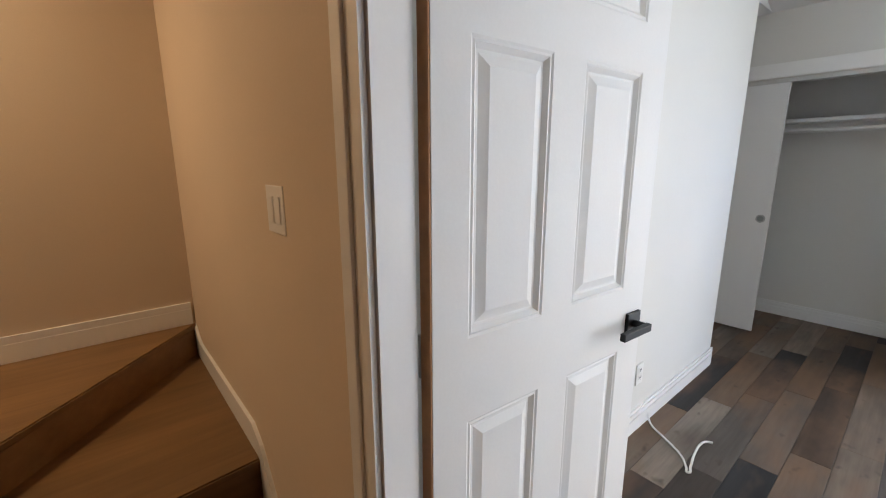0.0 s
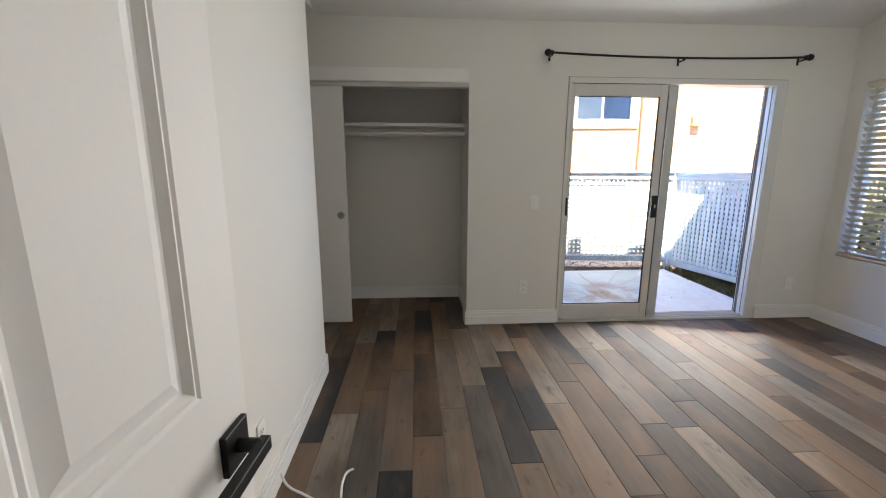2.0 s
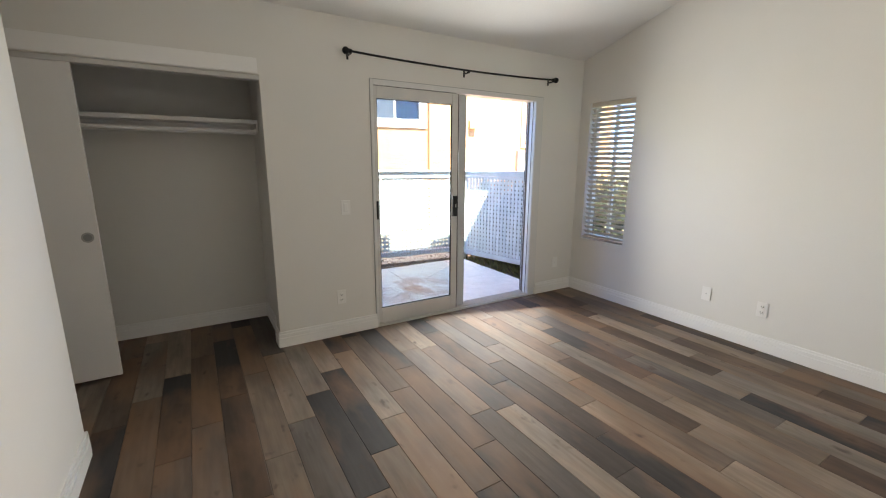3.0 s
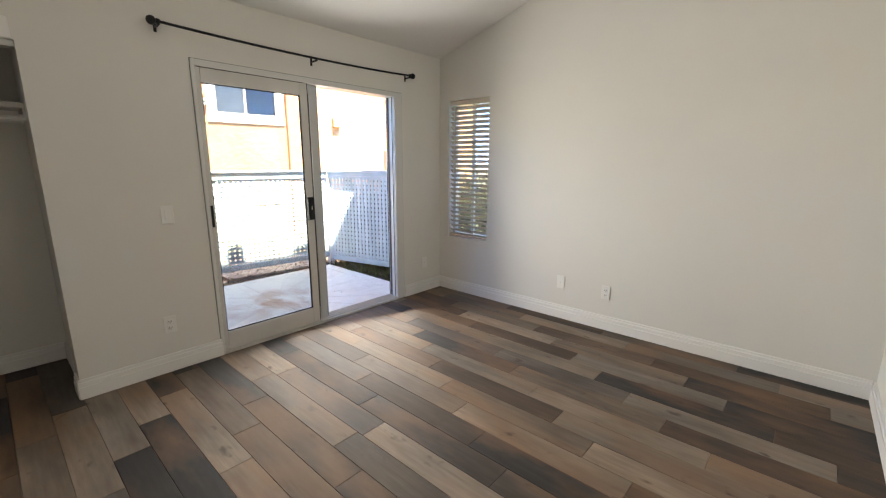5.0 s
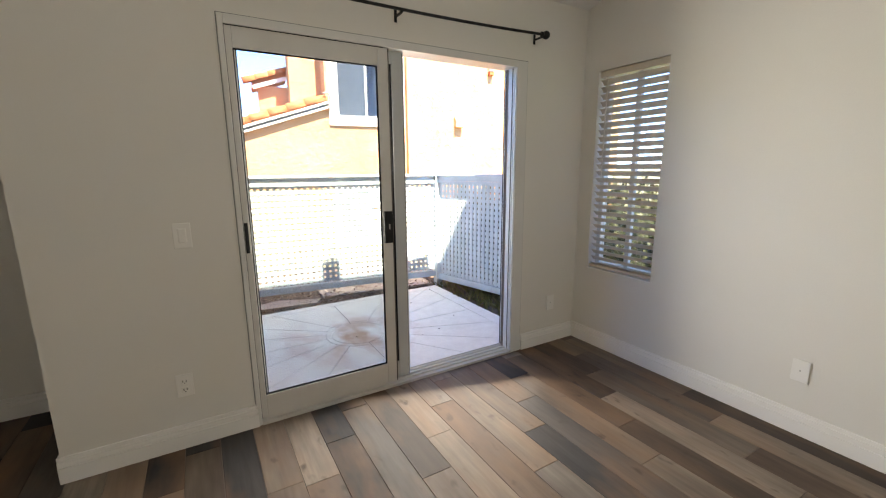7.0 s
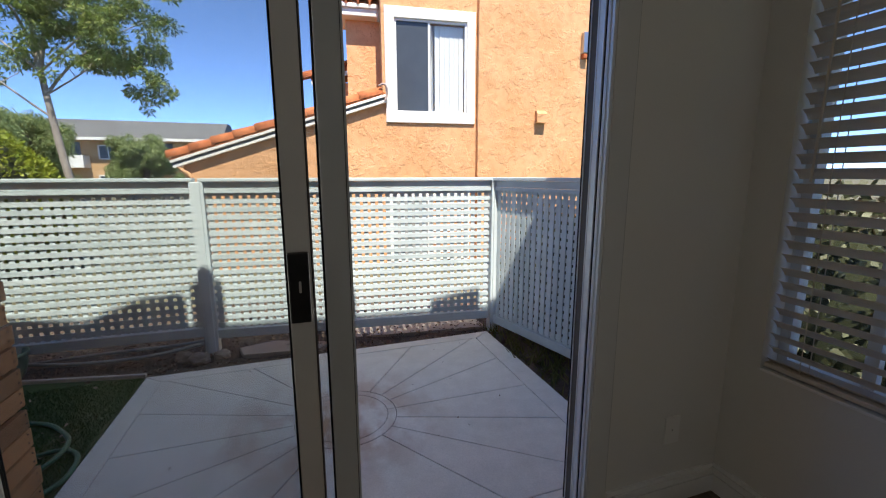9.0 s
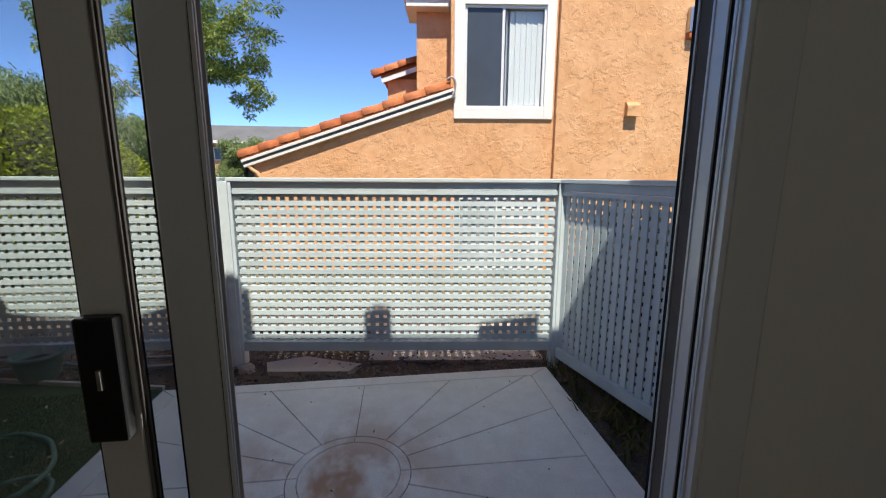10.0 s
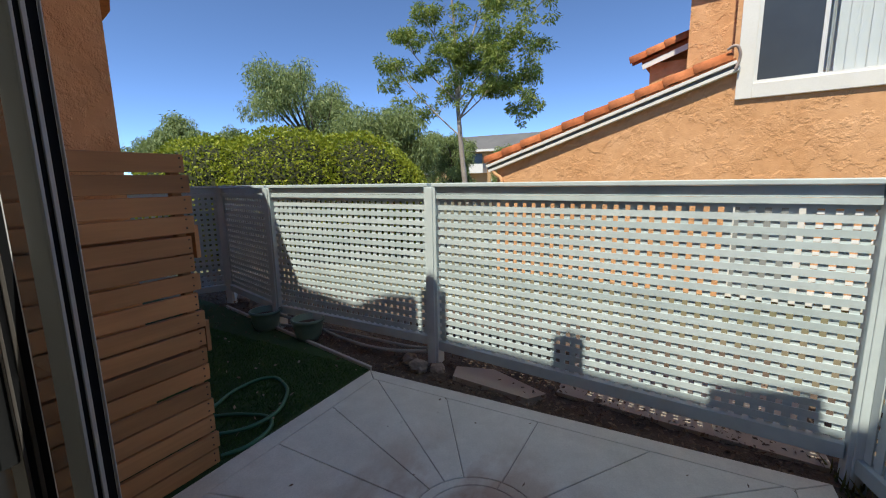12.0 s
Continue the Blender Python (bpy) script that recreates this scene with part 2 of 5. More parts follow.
HOSE = material("green_hose", (0.03, 0.13, 0.075), 0.45)
GREY_PIPE = mottled("grey_pipe", (0.30, 0.31, 0.30), (0.24, 0.25, 0.24), 9, 0.6)
POT = mottled("glazed_green_pot", (0.10, 0.17, 0.145), (0.15, 0.23, 0.19), 8, 0.35, 60, 0.1, 0.003)
GROUND = mottled("dry_ground", (0.16, 0.13, 0.09), (0.10, 0.11, 0.05), 0.4, 0.95, 6, 0.5, 0.05)
BARK = mottled("pale_eucalyptus_bark", (0.42, 0.37, 0.33), (0.24, 0.20, 0.17), 2.5, 0.9, 12, 0.4, 0.02)
DARK_BARK = mottled("brown_bark", (0.12, 0.09, 0.07), (0.07, 0.055, 0.045), 3, 0.9, 12, 0.5, 0.02)
SLATE = mottled("grey_roof_shingle", (0.10, 0.10, 0.105), (0.15, 0.15, 0.15), 0.6, 0.85, 6, 0.4, 0.02)


def leaf_material(name, a, b, c):
    m = material(name, a, 0.55, 0, 0.35)
    r = node(m, "ShaderNodeNewGeometry").outputs["Random Per Island"]
    color_in(m, ramp(m, r, [(0.0, a), (0.55, b), (1.0, c)]))
    bs = bsdf(m)
    out = m.node_tree.nodes["Material Output"]
    tr = node(m, "ShaderNodeBsdfTranslucent")
    tr.inputs[0].default_value = (*[x * 1.3 for x in b], 1)
    mx = node(m, "ShaderNodeMixShader")
    mx.inputs[0].default_value = 0.3
    link(m, bs.outputs[0], mx.inputs[1])
    link(m, tr.outputs[0], mx.inputs[2])
    link(m, mx.outputs[0], out.inputs[0])
    return m


HEDGE_LEAF = leaf_material("hedge_leaf", (0.12, 0.17, 0.018), (0.26, 0.31, 0.032), (0.40, 0.42, 0.055))
GUM_LEAF = leaf_material("eucalyptus_leaf", (0.07, 0.12, 0.026), (0.19, 0.25, 0.05), (0.34, 0.36, 0.10))
PEPPER_LEAF = leaf_material("pepper_tree_leaf", (0.11, 0.16, 0.06), (0.22, 0.28, 0.105), (0.34, 0.40, 0.18))
SHRUB_LEAF = leaf_material("dry_shrub_leaf", (0.03, 0.026, 0.013), (0.06, 0.048, 0.026), (0.17, 0.145, 0.085))
SIDE_LEAF = leaf_material("side_shrub_leaf", (0.045, 0.05, 0.022), (0.08, 0.088, 0.042), (0.32, 0.33, 0.22))
WEED_LEAF = leaf_material("weed_leaf", (0.06, 0.075, 0.02), (0.12, 0.12, 0.035), (0.20, 0.17, 0.06))
# near-black, puts the shade deep between leaves into the colour
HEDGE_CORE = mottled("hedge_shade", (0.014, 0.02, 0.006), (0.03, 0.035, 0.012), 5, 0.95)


def pane_material(name, tint, dark=0.0):
    m = bpy.data.materials.new(name)
    m.use_nodes = True
    m.node_tree.nodes.remove(bsdf(m))
    t = node(m, "ShaderNodeBsdfTransparent")
    t.inputs[0].default_value = (*tint, 1)
    g = node(m, "ShaderNodeBsdfGlossy", Roughness=0.02)
    f = node(m, "ShaderNodeLayerWeight", Blend=0.5)
    p5 = node(m, "ShaderNodeMath")
    p5.operation = 'POWER'
    link(m, f.outputs["Facing"], p5.inputs[0])
    p5.inputs[1].default_value = 4.0
    sc = node(m, "ShaderNodeMath")
    sc.operation = 'MULTIPLY_ADD'
    link(m, p5.outputs[0], sc.inputs[0])
    sc.inputs[1].default_value, sc.inputs[2].default_value = 0.75, 0.035
    mx = node(m, "ShaderNodeMixShader")
    link(m, sc.outputs[0], mx.inputs[0])
    link(m, t.outputs[0], mx.inputs[1])
    link(m, g.outputs[0], mx.inputs[2])
    link(m, mx.outputs[0], m.node_tree.nodes["Material Output"].inputs[0])
    return m


GLASS = pane_material("clear_glass", (0.97, 0.985, 0.98))
DARK_GLASS = mottled("screened_dark_glass", (0.045, 0.055, 0.065), (0.06, 0.07, 0.08), 3, 0.25, 200, 0.03, 0.001)


def mesh_screen():
    m = bpy.data.materials.new("insect_screen")
    m.use_nodes = True
    m.node_tree.nodes.remove(bsdf(m))
    t = node(m, "ShaderNodeBsdfTransparent")
    d = node(m, "ShaderNodeBsdfDiffuse")
    d.inputs[0].default_value = (0.05, 0.055, 0.06, 1)
    mx = node(m, "ShaderNodeMixShader")
    mx.inputs[0].default_value = 0.08
    link(m, t.outputs[0], mx.inputs[1])
    link(m, d.outputs[0], mx.inputs[2])
    link(m, mx.outputs[0], m.node_tree.nodes["Material Output"].inputs[0])
    return m


SCREEN = mesh_screen()

# ---------------------------------------------------------------- building helpers


def box(bm, x0, y0, z0, x1, y1, z1, bevel=0.0):
    vs = bmesh.ops.create_cube(bm, size=1.0)["verts"]
    m = Matrix.Translation(((x0 + x1) / 2, (y0 + y1) / 2, (z0 + z1) / 2)) @ Matrix.Diagonal((abs(x1 - x0), abs(y1 - y0), abs(z1 - z0), 1))
    bmesh.ops.transform(bm, matrix=m, verts=vs)
    if bevel > 0:
        es = list({e for v in vs for e in v.link_edges})
        bmesh.ops.bevel(bm, geom=es, offset=bevel, segments=2, affect='EDGES', profile=0.5)
    return bm


def boxes(*specs, bevel=0.0):
    bm = bmesh.new()
    for s in specs:
        box(bm, *s, bevel=bevel)
    return bm


def cyl(bm, p, q, r0, r1=None, seg=16, caps=True):
    p, q = Vector(p), Vector(q)
    d = q - p
    vs = bmesh.ops.create_cone(bm, cap_ends=caps, segments=seg, radius1=r0, radius2=r0 if r1 is None else r1, depth=d.length)["verts"]
    m = Matrix.Translation((p + q) / 2) @ d.to_track_quat('Z', 'Y').to_matrix().to_4x4()
    bmesh.ops.transform(bm, matrix=m, verts=vs)
    return bm


def ball(bm, c, r, seg=16, scale=(1, 1, 1)):
    vs = bmesh.ops.create_uvsphere(bm, u_segments=seg, v_segments=max(6, seg // 2), radius=r)["verts"]
    bmesh.ops.transform(bm, matrix=Matrix.Translation(c) @ Matrix.Diagonal((*scale, 1)), verts=vs)
    return bm


def prism(bm, pts, axis, a, b):
    """A polygon of (u, v) pairs pushed out along an axis from a to b."""
    def at(u, v, w):
        return {'x': (w, u, v), 'y': (u, w, v), 'z': (u, v, w)}[axis]
    lo = [bm.verts.new(at(u, v, a)) for u, v in pts]
    hi = [bm.verts.new(at(u, v, b)) for u, v in pts]
    n = len(pts)
    bm.faces.new(lo)
    bm.faces.new(hi[::-1])
    for i in range(n):
        bm.faces.new((lo[i], hi[i], hi[(i + 1) % n], lo[(i + 1) % n]))
    bmesh.ops.recalc_face_normals(bm, faces=bm.faces[:])
    return bm


def to_mesh(name, bm, mat, smooth=False):
    me = bpy.data.meshes.new(name)
    bm.to_mesh(me)
    bm.free()
    me.materials.append(mat)
    if smooth:
        for p in me.polygons:
            p.use_smooth = True
    return me


def part(name, bm, mat, parent, label="", smooth=False):
    ob = new(name, to_mesh(name, bm, mat, smooth))
    ob.parent = parent
    return tagged(ob, label) if label else ob


def solid(name, bm, mat, label="", category="", group="", kind="", smooth=False):
    return tagged(new(name, to_mesh(name, bm, mat, smooth)), label, category, group, kind)


def thing(name, label, category, group="", kind="", at=(0, 0, 0)):
    ob = new(name)
    ob.location = at
    ob.empty_display_size = 0.1
    return tagged(ob, label, category, group, kind)


def tube(name, pts, r, mat, res=6):
    cu = bpy.data.curves.new(name, 'CURVE')
    cu.dimensions, cu.bevel_depth, cu.bevel_resolution, cu.resolution_u = '3D', r, 3, res
    sp = cu.splines.new('BEZIER')
    sp.bezier_points.add(len(pts) - 1)
    for b, p in zip(sp.bezier_points, pts):
        b.co = p
        b.handle_left_type = b.handle_right_type = 'AUTO'
    ob = bpy.data.objects.new("curve_tmp", cu)
    me = bpy.data.meshes.new_from_object(ob)
    bpy.data.objects.remove(ob)
    me.materials.append(mat)
    for p in me.polygons:
        p.use_smooth = True
    return new(name, me)


def structure(name, bm, mat, label=""):
    return solid(name, bm, mat, label, "", "", "structure")


# ---------------------------------------------------------------- the room
XW, XE, YS = -1.88, 2.42, -3.60
SLOPE = 0.30
ZC = 2.50


def ceil_z(y):
    return ZC - SLOPE * y


def gable_wall(name, x0, x1, y0, y1, mat, label):
    """A wall along y whose top follows the vault."""
    bm = bmesh.new()
    prism(bm, [(y0, -0.1), (y1, -0.1), (y1, ceil_z(y1) + 0.1), (y0, ceil_z(y0) + 0.1)], 'x', x0, x1)
    return structure(name, bm, mat, label)


# north wall with the opening of the sliding door and of the closet
CX0, CX1, CZ = -3.0, -0.82, 2.03
structure("wall_north", boxes((CX1, 0, -0.1, 0.0, 0.14, 3.0), (1.85, 0, -0.1, XE, 0.14, 3.0), (0.0, 0, 2.085, 1.85, 0.14, 3.0),
                              (0.0, 0, -0.1, 1.85, 0.14, 0.0), (CX0 - 0.4, 0, CZ, CX1, 0.10, 3.0)), WALL, "white painted wall with a sliding patio door")
# east wall with the window
WY0, WY1, WZ0, WZ1 = -0.66, -0.13, 0.61, 2.06
bm = bmesh.new()
prism(bm, [(YS, -0.1), (WY0, -0.1), (WY0, ceil_z(WY0) + 0.1), (YS, ceil_z(YS) + 0.1)], 'x', XE, XE + 0.14)
prism(bm, [(WY1, -0.1), (0.14, -0.1), (0.14, ceil_z(0.14) + 0.1), (WY1, ceil_z(WY1) + 0.1)], 'x', XE, XE + 0.14)
prism(bm, [(WY0, WZ1), (WY1, WZ1), (WY1, ceil_z(WY1) + 0.1), (WY0, ceil_z(WY0) + 0.1)], 'x', XE, XE + 0.14)
box(bm, XE, WY0, -0.1, XE + 0.14, WY1, WZ0)
structure("wall_east", bm, WALL, "white painted wall with a narrow window")
gable_wall("wall_west", XW - 0.12, XW, YS, -0.80, WALL, "white painted wall beside the open door")
# the bulkhead over the passage beyond the west wall
bm = bmesh.new()
prism(bm, [(-0.80, ZC + 0.05), (0.0, ZC + 0.05), (0.0, ceil_z(0) + 0.1), (-0.80, ceil_z(-0.8) + 0.1)], 'x', XW - 0.12, XW)
structure("wall_bulkhead", bm, WALL, "white painted bulkhead under the vault")
structure("wall_alcove", boxes((-3.5, -0.92, -0.1, XW - 0.12, -0.80, 2.7), (-3.52, -0.92, -0.1, -3.4, 0.0, 2.7)), WALL, "white painted alcove wall")
# south wall with the doorway
DX0, DX1, DZ = -1.622, -0.80, 2.04
WS = 0.085
structure("wall_south", boxes((XW, YS - WS, -0.1, DX0, YS, 3.8), (DX1, YS - WS, -0.1, XE + 0.14, YS, 3.8), (DX0, YS - WS, DZ, DX1, YS, 3.8)),
          WALL, "white painted wall with the doorway")
bm = bmesh.new()
prism(bm, [(YS - 0.12, ceil_z(YS - 0.12)), (0.14, ceil_z(0.14)), (0.14, ceil_z(0.14) + 0.12), (YS - 0.12, ceil_z(YS - 0.12) + 0.12)], 'x', XW - 0.12, XE + 0.14)
structure("ceiling", bm, CEIL, "white vaulted ceiling")
structure("ceiling_alcove", boxes((-3.5, -0.92, ZC, XW - 0.12, 0.0, ZC + 0.1)), CEIL, "flat white ceiling of the alcove")
# closet
for nm, sp in (("wall_closet_back", (-3.2, 0.80, -0.1, -0.772, 0.842, 2.6)), ("wall_closet_east", (-0.79, 0.14, -0.1, -0.772, 0.80, 2.6)), ("wall_closet_west", (-3.3, 0.10, -0.1, -3.2, 0.9, 2.6))):
    structure(nm, boxes(sp), CLOSET, "pale grey painted closet wall")
structure("ceiling_closet", boxes((-3.2, 0.10, 2.45, -0.7, 0.8, 2.55)), CEIL, "closet ceiling")
# sub floor under the planks
floor = structure("floor", boxes((-3.5, YS - 0.08, -0.10, XE + 0.02, 0.0, -0.008), (-3.2, 0.0, -0.10, -0.7, 0.85, -0.008)), GROUT, "wood-look plank floor in mixed browns and greys")

# baseboards with a stepped profile


def baseboard(x0, y0, x1, y1, side, h=0.125):
    """A run from (x0, y0) to (x1, y1); side is the way into the room."""
    sx, sy = side
    bm = bmesh.new()
    for t, za, zb in ((0.017, 0.0, h * 0.60), (0.009, h * 0.60, h * 0.66), (0.014, h * 0.66, h * 0.84), (0.007, h * 0.84, h * 0.89), (0.010, h * 0.89, h)):
        xa, xb = sorted((x0, x1))
        ya, yb = sorted((y0, y1))
        if sx:
            xa, xb = sorted((x0, x0 + sx * t))
        else:
            ya, yb = sorted((y0, y0 + sy * t))
        box(bm, xa, ya, za, xb, yb, zb)
    return structure("baseboard", bm, TRIM, "white moulded baseboard")


baseboard(CX1 - 0.012, 0, -0.005, 0, (0, -1))
baseboard(1.86, 0, XE - 0.017, 0, (0, -1))
baseboard(XE, YS + 0.017, XE, -0.001, (-1, 0))
baseboard(XW, -2.75, XW, -0.81, (1, 0))
baseboard(XW, -3.585, XW, -2.76, (1, 0))
baseboard(XW - 0.12, -0.80, XW + 0.012, -0.80, (0, 1))
baseboard(-3.1, 0.80, -0.807, 0.80, (0, -1))
baseboard(-0.79, 0.15, -0.79, 0.798, (-1, 0))
baseboard(CX1, 0.001, CX1, 0.139, (-1, 0))
baseboard(DX1 + 0.09, YS, XE - 0.017, YS, (0, 1))

# ---------------------------------------------------------------- doorway, hall and stairs
structure("door_jamb", boxes((DX0 - 0.001, YS - WS + 0.002, 0, DX0 + 0.018, YS - 0.002, DZ), (DX1 - 0.018, YS - WS + 0.002, 0, DX1 + 0.001, YS - 0.002, DZ),
                             (DX0 + 0.018, YS - WS + 0.002, DZ - 0.018, DX1 - 0.018, YS - 0.002, DZ + 0.001)), TRIM, "white painted door jamb")


def casing(x0, x1, z0, z1, y, way):
    bm = bmesh.new()
    w = x1 - x0
    a, b = sorted((y, y + way * 0.012))
    box(bm, x0, a, z0, x1, b, z1)
    a, b = sorted((y + way * 0.011, y + way * 0.020))
    box(bm, x0 + w * 0.12, a, z0, x1 - w * 0.45, b, z1, 0.003)
    return structure("trim", bm, TRIM, "white moulded door casing")


casing(DX0 - 0.080, DX0 + 0.010, 0, DZ + 0.07, YS - WS, -1)
casing(DX1 - 0.006, DX1 + 0.085, 0, DZ + 0.07, YS - WS, -1)
casing(DX1 - 0.006, DX1 + 0.085, 0, DZ + 0.07, YS, 1)
structure("trim", boxes((DX0 + 0.010, YS - WS - 0.015, DZ - 0.006, DX1 - 0.006, YS - WS, DZ + 0.07)), TRIM, "white head casing")

HX, HY = -3.515, YS - WS
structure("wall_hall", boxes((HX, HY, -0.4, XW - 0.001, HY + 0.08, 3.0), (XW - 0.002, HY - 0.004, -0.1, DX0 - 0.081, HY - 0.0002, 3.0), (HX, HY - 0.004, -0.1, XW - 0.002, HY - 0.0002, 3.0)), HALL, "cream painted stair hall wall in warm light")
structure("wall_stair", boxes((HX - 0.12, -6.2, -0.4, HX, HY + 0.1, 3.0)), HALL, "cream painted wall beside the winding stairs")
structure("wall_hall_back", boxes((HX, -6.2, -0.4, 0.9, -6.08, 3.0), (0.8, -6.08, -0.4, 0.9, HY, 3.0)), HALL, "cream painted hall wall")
structure("ceiling_hall", boxes((HX, -6.2, 2.75, 0.9, HY, 2.85)), CEIL, "hall ceiling")
structure("floor_hall", boxes((HX, -6.2, -0.1, 0.9, HY + 0.0, -0.01)), TREAD, "brown wood hall floor")
structure("threshold", boxes((DX0, YS - WS, -0.008, DX1, YS, 0.004), bevel=0.003), TREAD, "wooden threshold")

stairs = thing("staircase", "brown wooden winder stairs against cream walls", "staircase", at=(-3.0, -4.1, 0))


def tread(name, pts, z0, z1):
    """One winder: a body in the riser's wood and a tread with a nosing."""
    bm = bmesh.new()
    prism(bm, pts, 'z', z0, z1 - 0.03)
    ob = part(name, bm, TREAD, None)
    cx = sum(p[0] for p in pts) / len(pts)
    cy = sum(p[1] for p in pts) / len(pts)
    bm = bmesh.new()
    prism(bm, [(x + (0.025 if x > cx else 0), y + (-0.02 if y < cy and x > HX + 0.02 else 0)) for x, y in pts], 'z', z1 - 0.03, z1)
    bmesh.ops.bevel(bm, geom=bm.edges[:], offset=0.006, segments=2, affect='EDGES')
    top = part("tread", bm, TREAD, None)
    for o in (ob, top):
        o.parent = stairs
        o.matrix_parent_inverse = Matrix.Translation(stairs.location).inverted()


E_ = HY - 0.0045
tread("riser", [(HX + 0.002, E_), (-1.98, E_), (-1.98, -4.65), (HX + 0.002, -4.65)], 0.0, 0.20)
tread("riser", [(HX + 0.002, E_), (-2.44, E_), (-2.42, -3.95), (-2.38, -4.65), (HX + 0.002, -4.65)], 0.20, 0.40)
tread("riser", [(HX + 0.002, E_), (-3.50, E_), (-3.038, -4.131), (-2.80, -4.331), (-2.46, -4.65), (HX + 0.002, -4.65)], 0.40, 0.57)
# skirt boards that follow the steps
bm = bmesh.new()
prism(bm, [(-3.505, 0.40), (-2.42, 0.40), (-2.42, 0.20), (-1.96, 0.20), (-1.96, 0.0), (-1.71, 0.0), (-1.71, 0.10), (-1.90, 0.105),
           (-1.96, 0.30), (-2.28, 0.31), (-2.40, 0.46), (-2.48, 0.505), (-3.38, 0.495), (-3.505, 0.565)], 'y', E_ - 0.013, E_ + 0.0005)
structure("baseboard", bm, TRIM, "white stepped skirt board along the stairs")
structure("baseboard", boxes((HX, -4.65, 0.571, HX + 0.014, HY - 0.018, 0.655), (HX, -4.65, 0.655, HX + 0.009, HY - 0.018, 0.667), (HX, -4.65, 0.667, HX + 0.012, HY - 0.018, 0.69)), TRIM, "white moulded baseboard on the stair wall")

hall_lamp = thing("ceiling_light", "round frosted warm ceiling light in the stair hall", "ceiling light", at=(-3.1, -4.9, 2.75))
bm = ball(bmesh.new(), (0, 0, -0.02), 0.15, 20, (1, 1, 0.45))
GLOW = material("lamp_glow", (1, 0.9, 0.75), 0.5)
bsdf(GLOW).inputs["Emission Color"].default_value = (1.0, 0.62, 0.30, 1)
bsdf(GLOW).inputs["Emission Strength"].default_value = 0.6
part("diffuser", bm, GLOW, hall_lamp, "frosted glass bowl", True)
part("base", cyl(bmesh.new(), (0, 0, 0), (0, 0, -0.02), 0.16), CHROME, hall_lamp)
hall_bulb = area_lamp("hall_bulb", (-3.1, -4.9, 2.62), (-3.1, -4.9, 0), 0.3, 0.3, 1.15, (1.0, 0.70, 0.40))


def switch_plate(m, label, rockers=1, holes=0, name="light_switch", category="light switch"):
    w = 0.037 if rockers < 2 else 0.0595
    """A wall plate that faces local -y."""
    ob = thing(name, label, category)
    part("cover_plate", boxes((-w, -0.0068, -0.059, w, 0, 0.059), bevel=0.002), PLATE, ob)
    if holes:
        for z in (0.022, -0.022):
            o = part("socket", boxes((-0.017, -0.009, z - 0.014, 0.017, -0.005, z + 0.014), bevel=0.003), PLATE, ob)
            for x in (-0.007, 0.007):
                part("slot", boxes((x - 0.0018, -0.0098, z - 0.004, x + 0.0018, -0.0085, z + 0.006)), SLOT, o)
            part("ground_hole", cyl(bmesh.new(), (0, -0.0098, z - 0.009), (0, -0.0085, z - 0.009), 0.0026, seg=8), SLOT, o)
    elif rockers:
        for k in range(rockers):
            x = (k - (rockers - 1) / 2) * 0.046
            part("bezel", boxes((x - 0.0185, -0.0076, -0.0355, x + 0.0185, -0.005, 0.0355), bevel=0.001), BEZEL, ob)
            part("rocker", boxes((x - 0.016, -0.010, -0.033, x + 0.016, -0.005, 0.033), bevel=0.003), PLATE, ob)
    else:
        part("screw", cyl(bmesh.new(), (0, -0.0075, 0), (0, -0.0055, 0), 0.004, seg=10), CHROME, ob)
    ob.matrix_basis = m
    return ob


switch_plate(pose(-2.06, HY, 1.31), "cream double light switch on the stair hall wall", 2)
switch_plate(pose(-0.25, 0, 1.08), "white light switch on the wall beside the sliding door")
switch_plate(pose(-0.319, 0, 0.334), "white duplex power outlet above the baseboard", 0, 2, "power_outlet", "power outlet")
switch_plate(pose(2.16, 0, 0.33), "small white cable plate in the corner by the door", 0, 0, "wall_plate", "wall plate")
switch_plate(pose(XE, -1.52, 0.345, 0, 0, -90), "blank white wall plate above the baseboard", 0, 0, "wall_plate", "wall plate")
switch_plate(pose(XE, -1.936, 0.331, 0, 0, -90), "white duplex power outlet on the wall by the window", 0, 2, "power_outlet", "power outlet")
switch_plate(pose(XW, -1.95, 0.33, 0, 0, 90), "white duplex power outlet behind the open door", 0, 2, "power_outlet", "power outlet")

# ---------------------------------------------------------------- the open six-panel door
DW, DT, DH = 0.756, 0.035, 2.025
door = thing("door_1", "white six-panel door standing open with a black lever", "door", kind="structure")
US = (0.0, 0.086, 0.306, 0.414, 0.646, DW)
ZS = (0.012, 0.24, 0.890, 1.077, 1.642, 1.756, 1.93, DH)
bm = bmesh.new()
for a, b in ((0, 1), (2, 3), (4, 5)):
    box(bm, -DT, US[a], ZS[0], 0, US[b], ZS[-1])
for a, b in ((0, 1), (2, 3), (4, 5), (6, 7)):
    for u, v in ((1, 2), (3, 4)):
        box(bm, -DT, US[u], ZS[a], 0, US[v], ZS[b])
part("door_frame", bm, DOOR, door)
